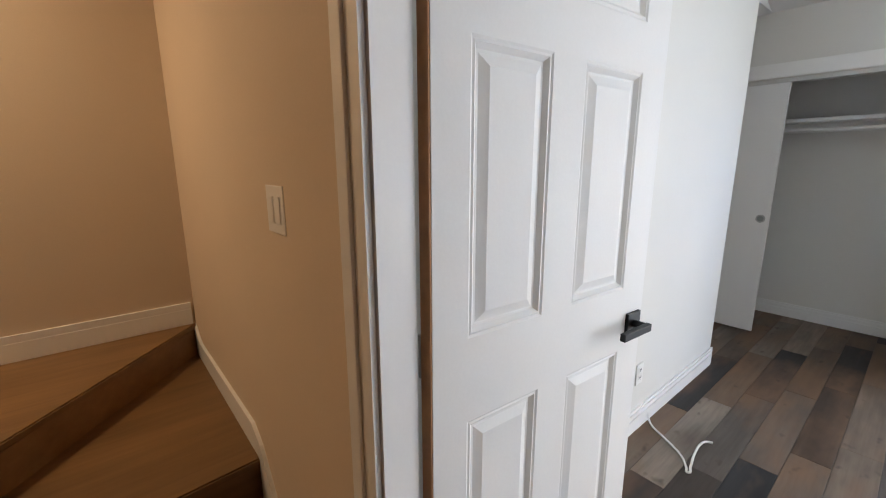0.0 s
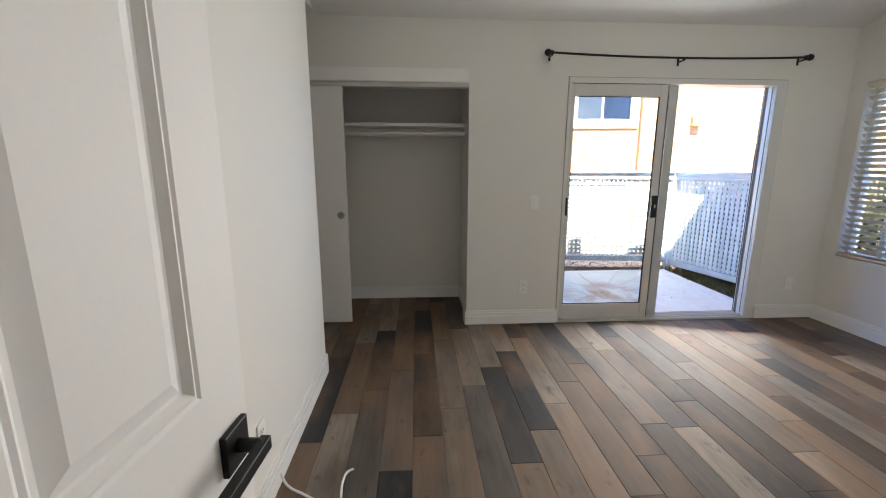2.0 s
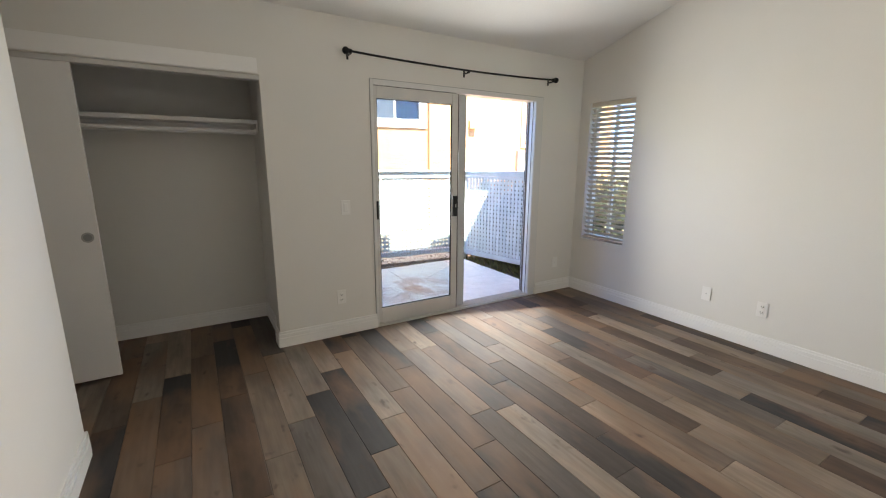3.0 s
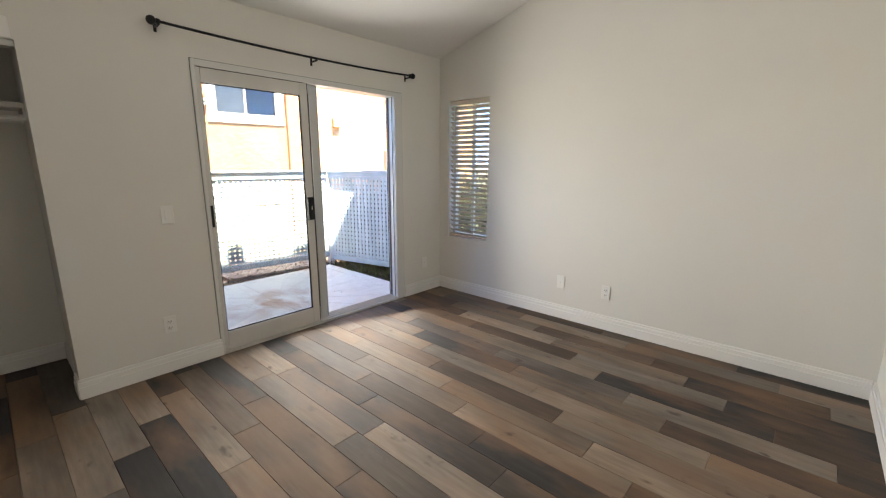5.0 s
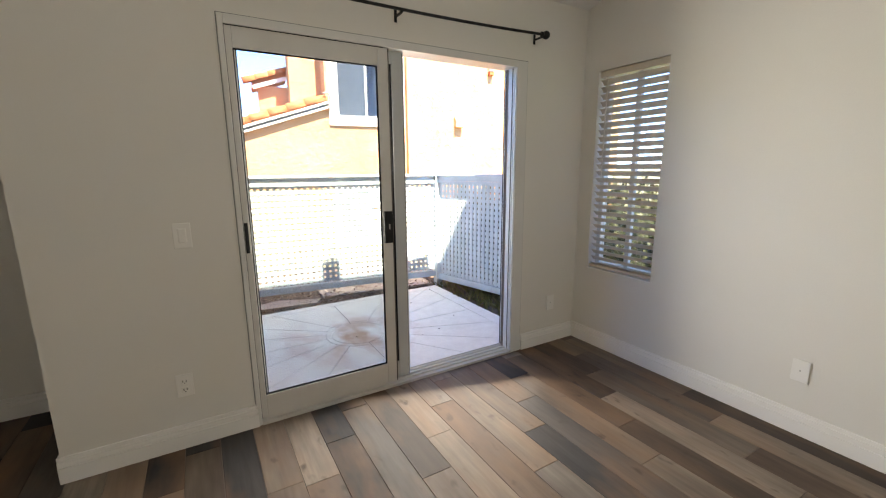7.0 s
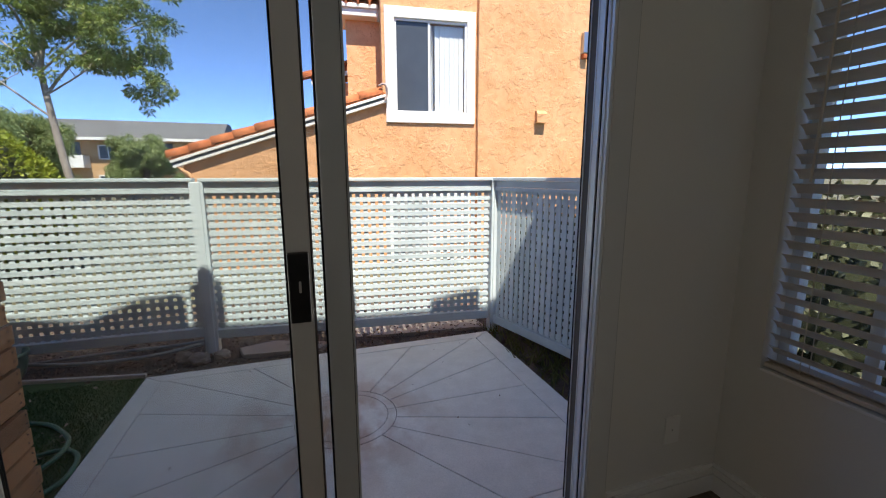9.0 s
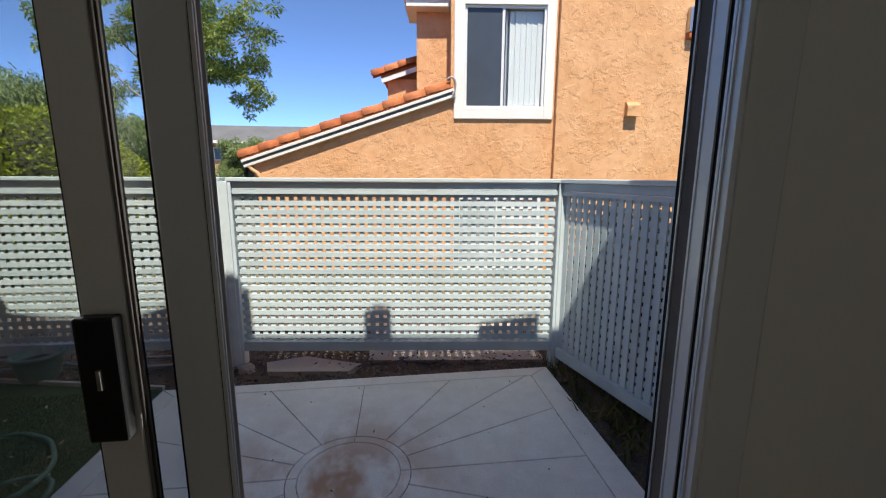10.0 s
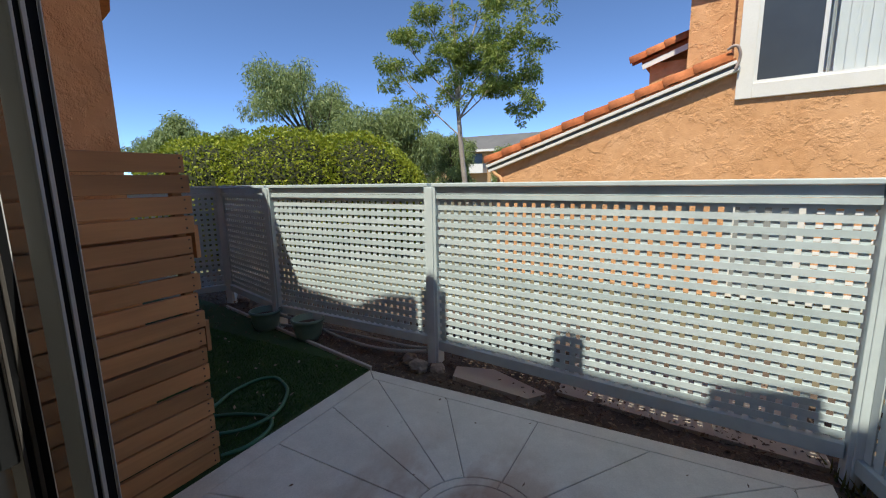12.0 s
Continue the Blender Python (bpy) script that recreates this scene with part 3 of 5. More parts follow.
for a, b in ((1, 2), (3, 4), (5, 6)):
    for u, v in ((1, 2), (3, 4)):
        bm = bmesh.new()
        rings = []
        for d, h in ((0.0, 0.0), (0.005, -0.003), (0.010, -0.0015), (0.020, -0.011), (0.026, -0.011), (0.048, -0.003)):
            y0, y1, z0, z1 = US[u] + d, US[v] - d, ZS[a] + d, ZS[b] - d
            rings.append([bm.verts.new((h, y, z)) for y, z in ((y0, z0), (y1, z0), (y1, z1), (y0, z1))])
        for r, s in zip(rings, rings[1:]):
            for i in range(4):
                bm.faces.new((r[i], r[(i + 1) % 4], s[(i + 1) % 4], s[i]))
        bm.faces.new(rings[-1])
        back = [bm.verts.new((-DT + 0.006, w.co.y, w.co.z)) for w in rings[0]]
        bm.faces.new(back[::-1])
        for i in range(4):
            bm.faces.new((back[i], back[(i + 1) % 4], rings[0][(i + 1) % 4], rings[0][i]))
        part("panel", bm, DOOR, door)
part("hinge_edge", boxes((-DT + 0.001, -0.004, 0.013, -0.001, -0.0005, DH - 0.002)), SCREEN_WOOD, door, "bare wood hinge edge")
HZ = 0.965
lever = part("door_handle", boxes((0.0, 0.671, HZ - 0.033, 0.010, 0.737, HZ + 0.033), bevel=0.002), BLACK, door, "square black lever handle")
bm = cyl(bmesh.new(), (0.009, 0.704, HZ), (0.045, 0.704, HZ), 0.011)
box(bm, 0.040, 0.581, HZ - 0.012, 0.056, 0.716, HZ + 0.010, 0.002)
part("lever", bm, BLACK, lever)
part("latch_plate", boxes((-0.03, DW, HZ - 0.028, -0.005, DW + 0.0015, HZ + 0.028)), BLACK, door)
for z in (0.25, 1.05, 1.80):
    part("hinge", cyl(bmesh.new(), (-DT - 0.004, 0.0, z - 0.045), (-DT - 0.004, 0.0, z + 0.045), 0.006, seg=10), CHROME, door)
door.matrix_basis = pose(-1.586, YS + 0.020, 0, 0, 0, -4.1)

# ---------------------------------------------------------------- closet
structure("trim", boxes((-3.2, -0.010, CZ + 0.005, CX1 - 0.01, 0.0, CZ + 0.105), bevel=0.002), TRIM, "white track fascia over the closet")
structure("closet_track", boxes((-3.2, 0.02, CZ - 0.03, CX1, 0.095, CZ)), ALU, "closet door track")
for y, x1, lab in ((0.035, -1.83, "white sliding closet door pushed aside"), (0.072, -1.95, "white sliding closet door behind the first")):
    cd = thing("closet_door", lab, "closet door", "bypass closet doors", at=(x1, y, 0.03))
    part("door_panel", boxes((-0.95, 0, 0, 0, 0.028, 1.99), bevel=0.002), DOOR, cd)
    cup = part("finger_pull", cyl(bmesh.new(), (-0.055, -0.003, 0.945), (-0.055, 0.004, 0.945), 0.032, seg=24), CHROME, cd, "round steel finger pull")
    part("recess", cyl(bmesh.new(), (-0.055, -0.0036, 0.945), (-0.055, 0.002, 0.945), 0.022, seg=24), GREY_PIPE, cup)
shelf = thing("closet_shelf", "white closet shelf on cleats with a hanging rod", "shelf", at=(-0.80, 0.8, 1.740))
part("board", boxes((-2.40, -0.36, 0, 0, -0.002, 0.018)), TRIM, shelf)
part("front_edge", boxes((-2.40, -0.374, -0.008, 0, -0.36, 0.022), bevel=0.003), TRIM, shelf)
part("cleat", boxes((-2.40, -0.022, -0.075, 0, -0.003, 0)), TRIM, shelf)
part("cleat", boxes((-0.008, -0.35, -0.075, 0.006, -0.025, 0)), TRIM, shelf)
part("rod", cyl(bmesh.new(), (-2.40, -0.31, -0.066), (-0.008, -0.31, -0.066), 0.016), TRIM, shelf)
part("rod_socket", cyl(bmesh.new(), (-0.024, -0.31, -0.066), (-0.009, -0.31, -0.066), 0.026), TRIM, shelf)

# white cable on the floor
cable = tube("cable", [(XW + 0.012, -1.815, 0.05), (XW + 0.05, -1.85, 0.012), (-1.74, -1.905, 0.006), (-1.625, -1.985, 0.006), (-1.575, -2.055, 0.006), (-1.558, -2.083, 0.006), (-1.563, -2.04, 0.008),
                       (-1.583, -1.93, 0.010), (-1.589, -1.82, 0.010), (-1.578, -1.78, 0.008), (-1.556, -1.762, 0.006)], 0.0055, CABLE)
tagged(cable, "white cable lying loose on the plank floor", "cable")

# ---------------------------------------------------------------- curtain rod
rod = thing("curtain_rod", "thin black curtain rod with round finials above the door", "curtain rod", at=(0.86, 0, 2.248))
pole = tube("pole", [(x, -0.075, -0.022 * (1 - (x / 1.05) ** 2)) for x in (-1.05, -0.7, -0.35, 0.0, 0.35, 0.7, 1.05)], 0.0085, BLACK)
pole.parent = rod
for x in (-1.08, 1.08):
    bm = ball(bmesh.new(), (x, -0.075, 0), 0.027, 16)
    cyl(bm, (x * 0.975, -0.075, 0), (x * 0.96, -0.075, 0), 0.016)
    part("finial", bm, BLACK, rod, "", True)
for x in (-1.045, 0.02, 1.045):
    d = -0.022 * (1 - (x / 1.05) ** 2)
    bm = boxes((x - 0.008, -0.004, -0.045 + d, x + 0.008, 0, 0.02 + d), (x - 0.005, -0.08, -0.022 + d, x + 0.005, 0, -0.012 + d))
    box(bm, x - 0.006, -0.088, -0.02 + d, x + 0.006, -0.064, -0.009 + d)
    part("bracket", bm, BLACK, rod)

# ---------------------------------------------------------------- sliding patio door
slider = thing("door_2", "sliding patio door with pale aluminium frame, right half open", "patio door", kind="structure")
XM = 0.826
fr = boxes((-0.012, -0.010, 0.0, 0.012, 0.125, 2.085), (1.765, -0.008, 0.0, 1.85, 0.125, 2.085), (0.012, -0.010, 2.042, 1.765, 0.125, 2.085), bevel=0.002)
part("frame", fr, VINYL, slider)
bm = boxes((0.012, -0.014, 0.0, 1.765, 0.135, 0.018))
for y in (0.012, 0.052, 0.092, 0.118):
    box(bm, 0.045, y, 0.018, 1.765, y + 0.006, 0.032)
part("sill_track", bm, ALU, slider, "ribbed aluminium sill track")
bm = bmesh.new()
for y0, y1, x in ((0.011, 0.0155, 1.7505), (0.0185, 0.025, 1.7515), (0.035, 0.041, 1.750), (0.066, 0.0715, 1.7505), (0.105, 0.109, 1.751)):
    box(bm, x, y0, 0.02, 1.7655, y1, 2.045, 0.0006)
part("jamb_fin", bm, JAMB, slider)
bm = boxes((1.754, 0.025, 0.02, 1.7654, 0.035, 2.045), (1.757, 0.116, 0.02, 1.765, 0.126, 2.045))
part("weatherstrip", bm, GASKET, slider)
part("jamb_channel", boxes((1.7525, 0.041, 0.02, 1.7654, 0.066, 2.045), (1.754, -0.004, 0.02, 1.7654, 0.011, 2.045)), JAMB, slider, "pale painted jamb channel")
part("jamb_strip", boxes((1.7535, 0.072, 0.02, 1.7654, 0.1045, 2.045)), JAMB_BROWN, slider, "dark brown strip along the jamb")
# grey and black strips paint the shadow lines round frame and sash
part("frame_shadow_line", boxes((-0.0165, -0.003, 0.13, -0.0125, 0.0, 2.0855), (-0.0165, -0.003, 2.0855, 1.8545, 0.0, 2.0895), (1.8505, -0.003, 0.13, 1.8545, 0.0, 2.0855)), GREY_PIPE, slider, "thin grey strip painted as the shadow line round the frame")
part("sash_shadow_line", boxes((0.014, -0.002, 2.0385, 0.80, 0.0, 2.0418), (0.0122, -0.002, 0.034, 0.0142, 0.0, 2.0385)), GASKET, slider)


def sash(name, x0, x1, y, z0, z1, stile, top, bot, mat, pane, meet=None, deep=0.030):
    meet = meet or stile
    ob = part(name, boxes((x0, y, z0, x0 + stile, y + deep, z1), (x1 - meet, y, z0, x1, y + deep, z1), (x0 + stile, y, z0, x1 - meet, y + deep, z0 + bot),
                          (x0 + stile, y, z1 - top, x1 - meet, y + deep, z1), bevel=0.003), mat, slider)
    g = part("pane", boxes((x0 + stile - 0.002, y + deep * 0.4, z0 + bot, x1 - meet + 0.002, y + deep * 0.4 + 0.004, z1 - top)), pane, ob)
    g.visible_shadow = False
    gk = bmesh.new()
    a = 0.006
    for s in ((x0 + stile, z0 + bot, x0 + stile + a, z1 - top), (x1 - meet - a, z0 + bot, x1 - meet, z1 - top),
              (x0 + stile + a, z0 + bot, x1 - meet - a, z0 + bot + a), (x0 + stile + a, z1 - top - a, x1 - meet - a, z1 - top)):
        box(gk, s[0], y + deep * 0.26, s[1], s[2], y + deep * 0.37, s[3])
        box(gk, s[0], y + deep * 0.4 + 0.005, s[1], s[2], y + deep * 0.4 + 0.0075, s[3])
    part("gasket", gk, GASKET, ob)
    return ob


inner = sash("sliding_sash", 0.013, XM, 0.000, 0.033, 2.040, 0.030, 0.096, 0.130, ALU, GLASS, 0.062)
outer = sash("fixed_sash", 0.013, 0.930, 0.036, 0.033, 2.040, 0.030, 0.070, 0.110, SASH_GREY, GLASS, 0.068)
screen = sash("screen_sash", 0.030, 0.898, 0.069, 0.033, 2.038, 0.030, 0.045, 0.06, ALU, SCREEN, None, 0.010)
part("edge_strip", boxes((XM, 0.003, 0.034, XM + 0.0015, 0.0275, 2.039)), GASKET, inner)
part("edge_fin", boxes((XM + 0.0015, 0.0, 0.034, XM + 0.006, 0.004, 2.039), (XM + 0.0015, 0.012, 0.034, XM + 0.005, 0.017, 2.039), bevel=0.0008), JAMB_BROWN, inner)
part("edge_strip", boxes((0.930, 0.038, 0.034, 0.9315, 0.064, 2.039)), GASKET, outer)
part("edge_fin", boxes((0.9315, 0.036, 0.034, 0.938, 0.040, 2.039), (0.9315, 0.047, 0.034, 0.937, 0.052, 2.039), (0.9305, 0.0645, 0.034, 0.938, 0.0665, 2.039), bevel=0.0008), SASH_GREY, outer)
pull = part("pull_handle", boxes((XM - 0.060, -0.024, 0.945, XM - 0.006, 0.0, 1.135), bevel=0.004), BLACK, inner, "black latch handle")
part("thumb_latch", boxes((XM - 0.034, -0.030, 1.03, XM - 0.028, -0.023, 1.06), bevel=0.001), CHROME, pull)
part("outer_pull", boxes((0.017, -0.010, 0.965, 0.034, 0.0, 1.12), bevel=0.003), BLACK, inner)

# ---------------------------------------------------------------- window with blind
win = thing("window_1", "narrow white window in the side wall", "window", kind="structure")
xw = XE + 0.085
part("window_frame", boxes((xw, WY0, WZ0, xw + 0.05, WY0 + 0.035, WZ1), (xw, WY1 - 0.035, WZ0, xw + 0.05, WY1, WZ1), (xw, WY0 + 0.035, WZ0, xw + 0.05, WY1 - 0.035, WZ0 + 0.04),
                           (xw, WY0 + 0.035, WZ1 - 0.04, xw + 0.05, WY1 - 0.035, WZ1), (xw + 0.01, (WY0 + WY1) / 2 - 0.018, WZ0 + 0.04, xw + 0.04, (WY0 + WY1) / 2 + 0.018, WZ1 - 0.04)), VINYL, win)
g = part("pane", boxes((xw + 0.02, WY0 + 0.03, WZ0 + 0.03, xw + 0.025, WY1 - 0.03, WZ1 - 0.03)), GLASS, win)
g.visible_shadow = False
part("window_sill", boxes((XE - 0.004, WY0 + 0.001, WZ0 - 0.004, XE + 0.085, WY1 - 0.001, WZ0 + 0.006), bevel=0.002), TRIM, win)
blind = thing("window_blind", "cream horizontal slat blind, lowered with open slats", "blind", at=(XE + 0.032, (WY0 + WY1) / 2, WZ1))
bl = (WY1 - WY0) / 2 - 0.008
part("headrail", boxes((-0.016, -bl - 0.004, -0.045, 0.028, bl + 0.004, -0.002), bevel=0.003), BLIND, blind)
part("bottom_rail", boxes((-0.026, -bl, -1.435, 0.026, bl, -1.418), bevel=0.003), BLIND, blind)
bm = bmesh.new()
prism(bm, [(-0.0245, -0.0012), (-0.012, 0.0016), (0.0, 0.0026), (0.012, 0.0016), (0.0245, -0.0012), (0.0245, 0.001), (0.012, 0.0038), (0.0, 0.0048), (-0.012, 0.0038), (-0.0245, 0.001)],
      'y', -bl, bl)
slat_mesh = to_mesh("slat", bm, BLIND)
n_slat = 28
for i in range(n_slat):
    o = new("slat", slat_mesh)
    o.parent = blind
    o.location = (0, 0, -0.078 - i * (1.34 / (n_slat - 1)))
    o.rotation_euler = (0, radians(42), 0)
for y in (-bl * 0.55, bl * 0.55):
    part("ladder_cord", boxes((-0.026, y - 0.0015, -1.42, -0.0245, y + 0.0015, -0.05), (0.0245, y - 0.0015, -1.42, 0.026, y + 0.0015, -0.05)), BLIND, blind)
part("tilt_wand", cyl(bmesh.new(), (-0.034, bl * 0.72, -0.06), (-0.036, bl * 0.74, -0.75), 0.004, seg=8), BLIND, blind)

# ---------------------------------------------------------------- own house outside
GZ = -0.097
structure("wall_outside", boxes((-0.76, 0.14, -0.3, -0.02, 0.165, 3.6), (1.85, 0.14, -0.3, 2.60, 0.165, 3.6), (-0.02, 0.14, 2.09, 1.85, 0.165, 3.6), (-0.02, 0.14, -0.3, 1.85, 0.165, -0.012)), STUCCO,
          "orange stucco outside wall around the sliding door")
bm = bmesh.new()
prism(bm, [(0.50, 3.60), (0.50, 3.72), (-3.75, 5.0), (-6.4, 4.2), (-6.4, 4.05), (-3.75, 4.85)], 'x', -4.2, 3.0)
roof = structure("roof", bm, TILE, "terracotta roof of the house")
roof.matrix_basis = Matrix.Translation((0.6, 0.5, 0.05)) @ pose(0, 0, 0, 0, 0, -6) @ Matrix.Translation((-0.6, -0.5, 0))
bm = bmesh.new()
box(bm, -0.770, 0.166, -0.3, -0.748, 0.87, 3.05)
box(bm, -4.9, 0.845, -0.3, -0.770, 0.87, 3.05)
box(bm, -4.9, -6.2, -0.3, -4.875, 0.845, 3.05)
structure("wall_wing", bm, STUCCO, "orange stucco wall of the angled house wing")
# outline reaches far past the wall, out of view, to shade the left fence
bm = bmesh.new()
prism(bm, [(-0.70, 0.17), (-0.70, 0.93), (-1.52, 0.95), (-1.92, 1.50), (-2.6, 1.78), (-3.4, 2.12), (-4.2, 2.3), (-5.6, 2.3), (-5.6, 0.17)], 'z', 3.05, 3.15)
structure("roof_wing", bm, TILE, "terracotta roof of the house wing, drawn out unseen to shade the fence")
# added out of view; its outline casts the sloping shadow hump on the fence
caster = thing("roof_shadow_caster", "unseen roof piece shaped to cast the sloping shadow on the fence", "roof", kind="structure")
bm = bmesh.new()
prism(bm, [(-1.36, 3.72), (-1.03, 3.95), (-0.78, 4.05), (-0.53, 4.13), (-0.25, 4.14), (-0.25, 3.72)], 'y', 0.43, 0.55)
bmesh.ops.bevel(bm, geom=bm.edges[:], offset=0.02, segments=2, affect='EDGES')
part("ridge", bm, TILE, caster)
# unseen vents, sized so that their shadows make the humps on the fence
for x, w, h, round_top in ((-0.09, 0.12, 0.42, True), (0.98, 0.10, 0.28, True), (1.98, 0.23, 0.20, False)):
    v = thing("roof_vent", "unseen roof vent shaped to cast a shadow hump on the fence", "roof vent", "roof vents", at=(x, 0.42 - (x - 0.6) * 0.105, 3.76))
    bm = boxes((-w, -0.06, 0, w, 0.06, h), bevel=0.01)
    part("body", bm, TILE, v)
    if round_top:
        part("cap", ball(bmesh.new(), (0, 0, h), w, 14, (1, 0.6, 0.7)), TILE, v, "", True)

# ---------------------------------------------------------------- ground and patio
ground = structure("ground", boxes((-1500, 0.16, -0.50, 1500, 3000, -0.20), (2.56, -1500, -0.50, 1500, 0.16, -0.201), (-1500, -1500, -0.50, -4.9, 0.16, -0.201)), GROUND, "dry ground with sparse growth")


def bed(name, x0, y0, x1, y1, z, mat, label, rough, n=60, kind="structure"):
    """An uneven sheet of soil."""
    bm = bmesh.new()
    g = [[bm.verts.new((x0 + (x1 - x0) * i / n, y0 + (y1 - y0) * j / n,
                        z + rough * noise.fractal(Vector((x0 + (x1 - x0) * i / n, y0 + (y1 - y0) * j / n, 0)) * 5.0, 1.0, 2.0, 4))) for j in range(n + 1)] for i in range(n + 1)]
    for i in range(n):
        for j in range(n):
            bm.faces.new((g[i][j], g[i + 1][j], g[i + 1][j + 1], g[i][j + 1]))
    return solid(name, bm, mat, label, "", "", kind, True)


bed("soil", -5.2, 2.02, 2.46, 4.0, -0.135, MULCH, "dark mulch bed along the fence", 0.035, 90)
bed("soil", 2.30, 0.17, 3.6, 3.4, -0.16, MULCH, "weedy soil strip under the side fence", 0.04, 60)

patio = thing("patio", "pale concrete patio scored with rays round a circle", "patio", kind="structure", at=(0, 0, GZ))
CC = Vector((0.981, 1.20))
OUT = [Vector(p) for p in ((-0.335, 0.17), (2.345, 0.17), (2.355, 2.205), (-0.345, 2.155))]
INN = [Vector(p) for p in ((-0.215, 0.29), (2.19, 0.29), (2.195, 2.085), (-0.225, 2.05))]
part("subslab", boxes((-0.33, 0.17, -0.10, 2.34, 2.15, -0.006)), GROUT, patio)


def slab(name, pts, gap=0.0016):
    """A concrete field with eased edges, drawn in from its joints."""
    c = sum(pts, Vector((0, 0))) / len(pts)
    bm = bmesh.new()
    n = len(pts)

    def ring(d, z):
        out = []
        for i in range(n):
            a, b, e = pts[i - 1], pts[i], pts[(i + 1) % n]
            u, w = (b - a).normalized(), (e - b).normalized()
            nu, nw = Vector((-u.y, u.x)), Vector((-w.y, w.x))
            k = (nu + nw)
            k = k / max(0.3, k.length_squared) * 2 if k.length > 0.2 else nu
            q = b + k * d
            out.append(bm.verts.new((q.x, q.y, z)))
        return out
    lo, mid, hi = ring(gap, -0.06), ring(gap, -0.003), ring(gap + 0.003, 0.0)
    for r, s in ((lo, mid), (mid, hi)):
        for i in range(n):
            bm.faces.new((r[i], r[(i + 1) % n], s[(i + 1) % n], s[i]))
    bm.faces.new(hi)
    return part(name, bm, CONCRETE, patio)


def cast_ray(a, poly):
    d = Vector((math.cos(a), math.sin(a)))
    best = None
    for i in range(len(poly)):
        p, q = poly[i], poly[(i + 1) % len(poly)]
        e = q - p
        den = d.x * e.y - d.y * e.x
        if abs(den) < 1e-9:
            continue
        w = p - CC
        t = (w.x * e.y - w.y * e.x) / den
        s = (w.x * d.y - w.y * d.x) / den
        if t > 0 and -1e-6 <= s <= 1 + 1e-6 and (best is None or t < best):
            best = t
    return CC + d * best


R1, R0 = 0.298, 0.246
ANG = [math.radians(a) for a in (-161, -144, -125, -90, -55, -37, -19, 0, 20.5, 37, 55, 89, 125, 144, 160.5, 180)]
for i, a in enumerate(ANG):
    b = ANG[(i + 1) % len(ANG)]
    if b < a:
        b += 2 * math.pi
    pts = [CC + Vector((math.cos(a + (b - a) * k / 4), math.sin(a + (b - a) * k / 4))) * R1 for k in range(5)][::-1]
    pts.append(cast_ray(a, INN))
    corners = []
    for c in INN:
        ac = math.atan2(c.y - CC.y, c.x - CC.x)
        while ac < a:
            ac += 2 * math.pi
        if a + 0.01 < ac < b - 0.01:
            corners.append((ac, c))
    pts += [c for _, c in sorted(corners, key=lambda q: q[0])]
    pts.append(cast_ray(b, INN))
    slab("slab", pts)
for i in range(4):
    slab("border_slab", [OUT[i], OUT[(i + 1) % 4], INN[(i + 1) % 4], INN[i]])
for k in range(4):
    arc = [k * math.pi / 2 + math.pi / 2 * s / 8 for s in range(9)]
    slab("ring_slab", [CC + Vector((math.cos(t), math.sin(t))) * R1 for t in arc] + [CC + Vector((math.cos(t), math.sin(t))) * R0 for t in arc[::-1]], 0.0012)
slab("centre_slab", [CC + Vector((math.cos(t * math.pi / 24), math.sin(t * math.pi / 24))) * R0 for t in range(48)])

# turf, edging and what lies on them
turf = structure("lawn", prism(bmesh.new(), [(-0.76, 0.17), (-0.345, 0.17), (-0.355, 2.17), (-2.9, 2.68), (-4.8, 2.9), (-4.8, 0.87), (-0.76, 0.87)], 'z', -0.19, -0.105), TURF, "green artificial turf beside the patio")
rng = np.random.default_rng(3)


def strips(name, base, way, width, mat, parent=None, label="", category="", kind="stuff", curl=0.3):
    """Many small leaves or blades: one bent quad each, from base points along way vectors."""
    n = len(base)
    side = np.cross(way, rng.normal(size=(n, 3)))
    side /= np.linalg.norm(side, axis=1)[:, None] + 1e-9
    wv = side * (width[:, None] if isinstance(width, np.ndarray) else width)
    mid = base + way * 0.5
    tip = base + way
    nrm = np.cross(way, side)
    mid = mid + nrm * curl * 0.25
    v = np.stack([base, mid + wv, tip, mid - wv], axis=1).reshape(-1, 3)
    idx = np.arange(n) * 4
    f = np.concatenate([np.stack([idx, idx + 1, idx + 2], 1), np.stack([idx, idx + 2, idx + 3], 1)])
    me = bpy.data.meshes.new(name)
    me.from_pydata(v.tolist(), [], f.tolist())
    me.materials.append(mat)
    ob = new(name, me)
    if parent:
        ob.parent = parent
    return tagged(ob, label, category, "", kind) if (label or kind) else ob


n = 34000
bx = np.stack([rng.uniform(-2.9, -0.36, n), rng.uniform(0.88, 2.16, n), np.full(n, -0.106)], 1)
strips("grass_blades", bx, np.stack([rng.normal(0, .008, n), rng.normal(0, .008, n), rng.uniform(.012, .026, n)], 1), 0.0022, BLADE, None, "short green artificial grass blades", "grass")
edge = solid("bed_edging", boxes((-2.62, -0.012, -0.17, 0.0, 0.012, -0.078), bevel=0.004), EDGING, "pale edging strip between turf and mulch", "edging")
edge.matrix_basis = pose(-0.35, 2.175, 0, 0, 0, -11.3)


def scatter_boxes(name, n, area, size, mat, label, category, z=0.0):
    c = np.stack([rng.uniform(area[0], area[1], n), rng.uniform(area[2], area[3], n), z + rng.uniform(0, 0.012, n)], 1)
    w = rng.normal(size=(n, 3)) * np.array([1, 1, 0.3])
    w = w / np.linalg.norm(w, axis=1)[:, None] * rng.uniform(size * 0.5, size * 1.6, n)[:, None]
    return strips(name, c, w, rng.uniform(size * 0.15, size * 0.4, n), mat, None, label, category)


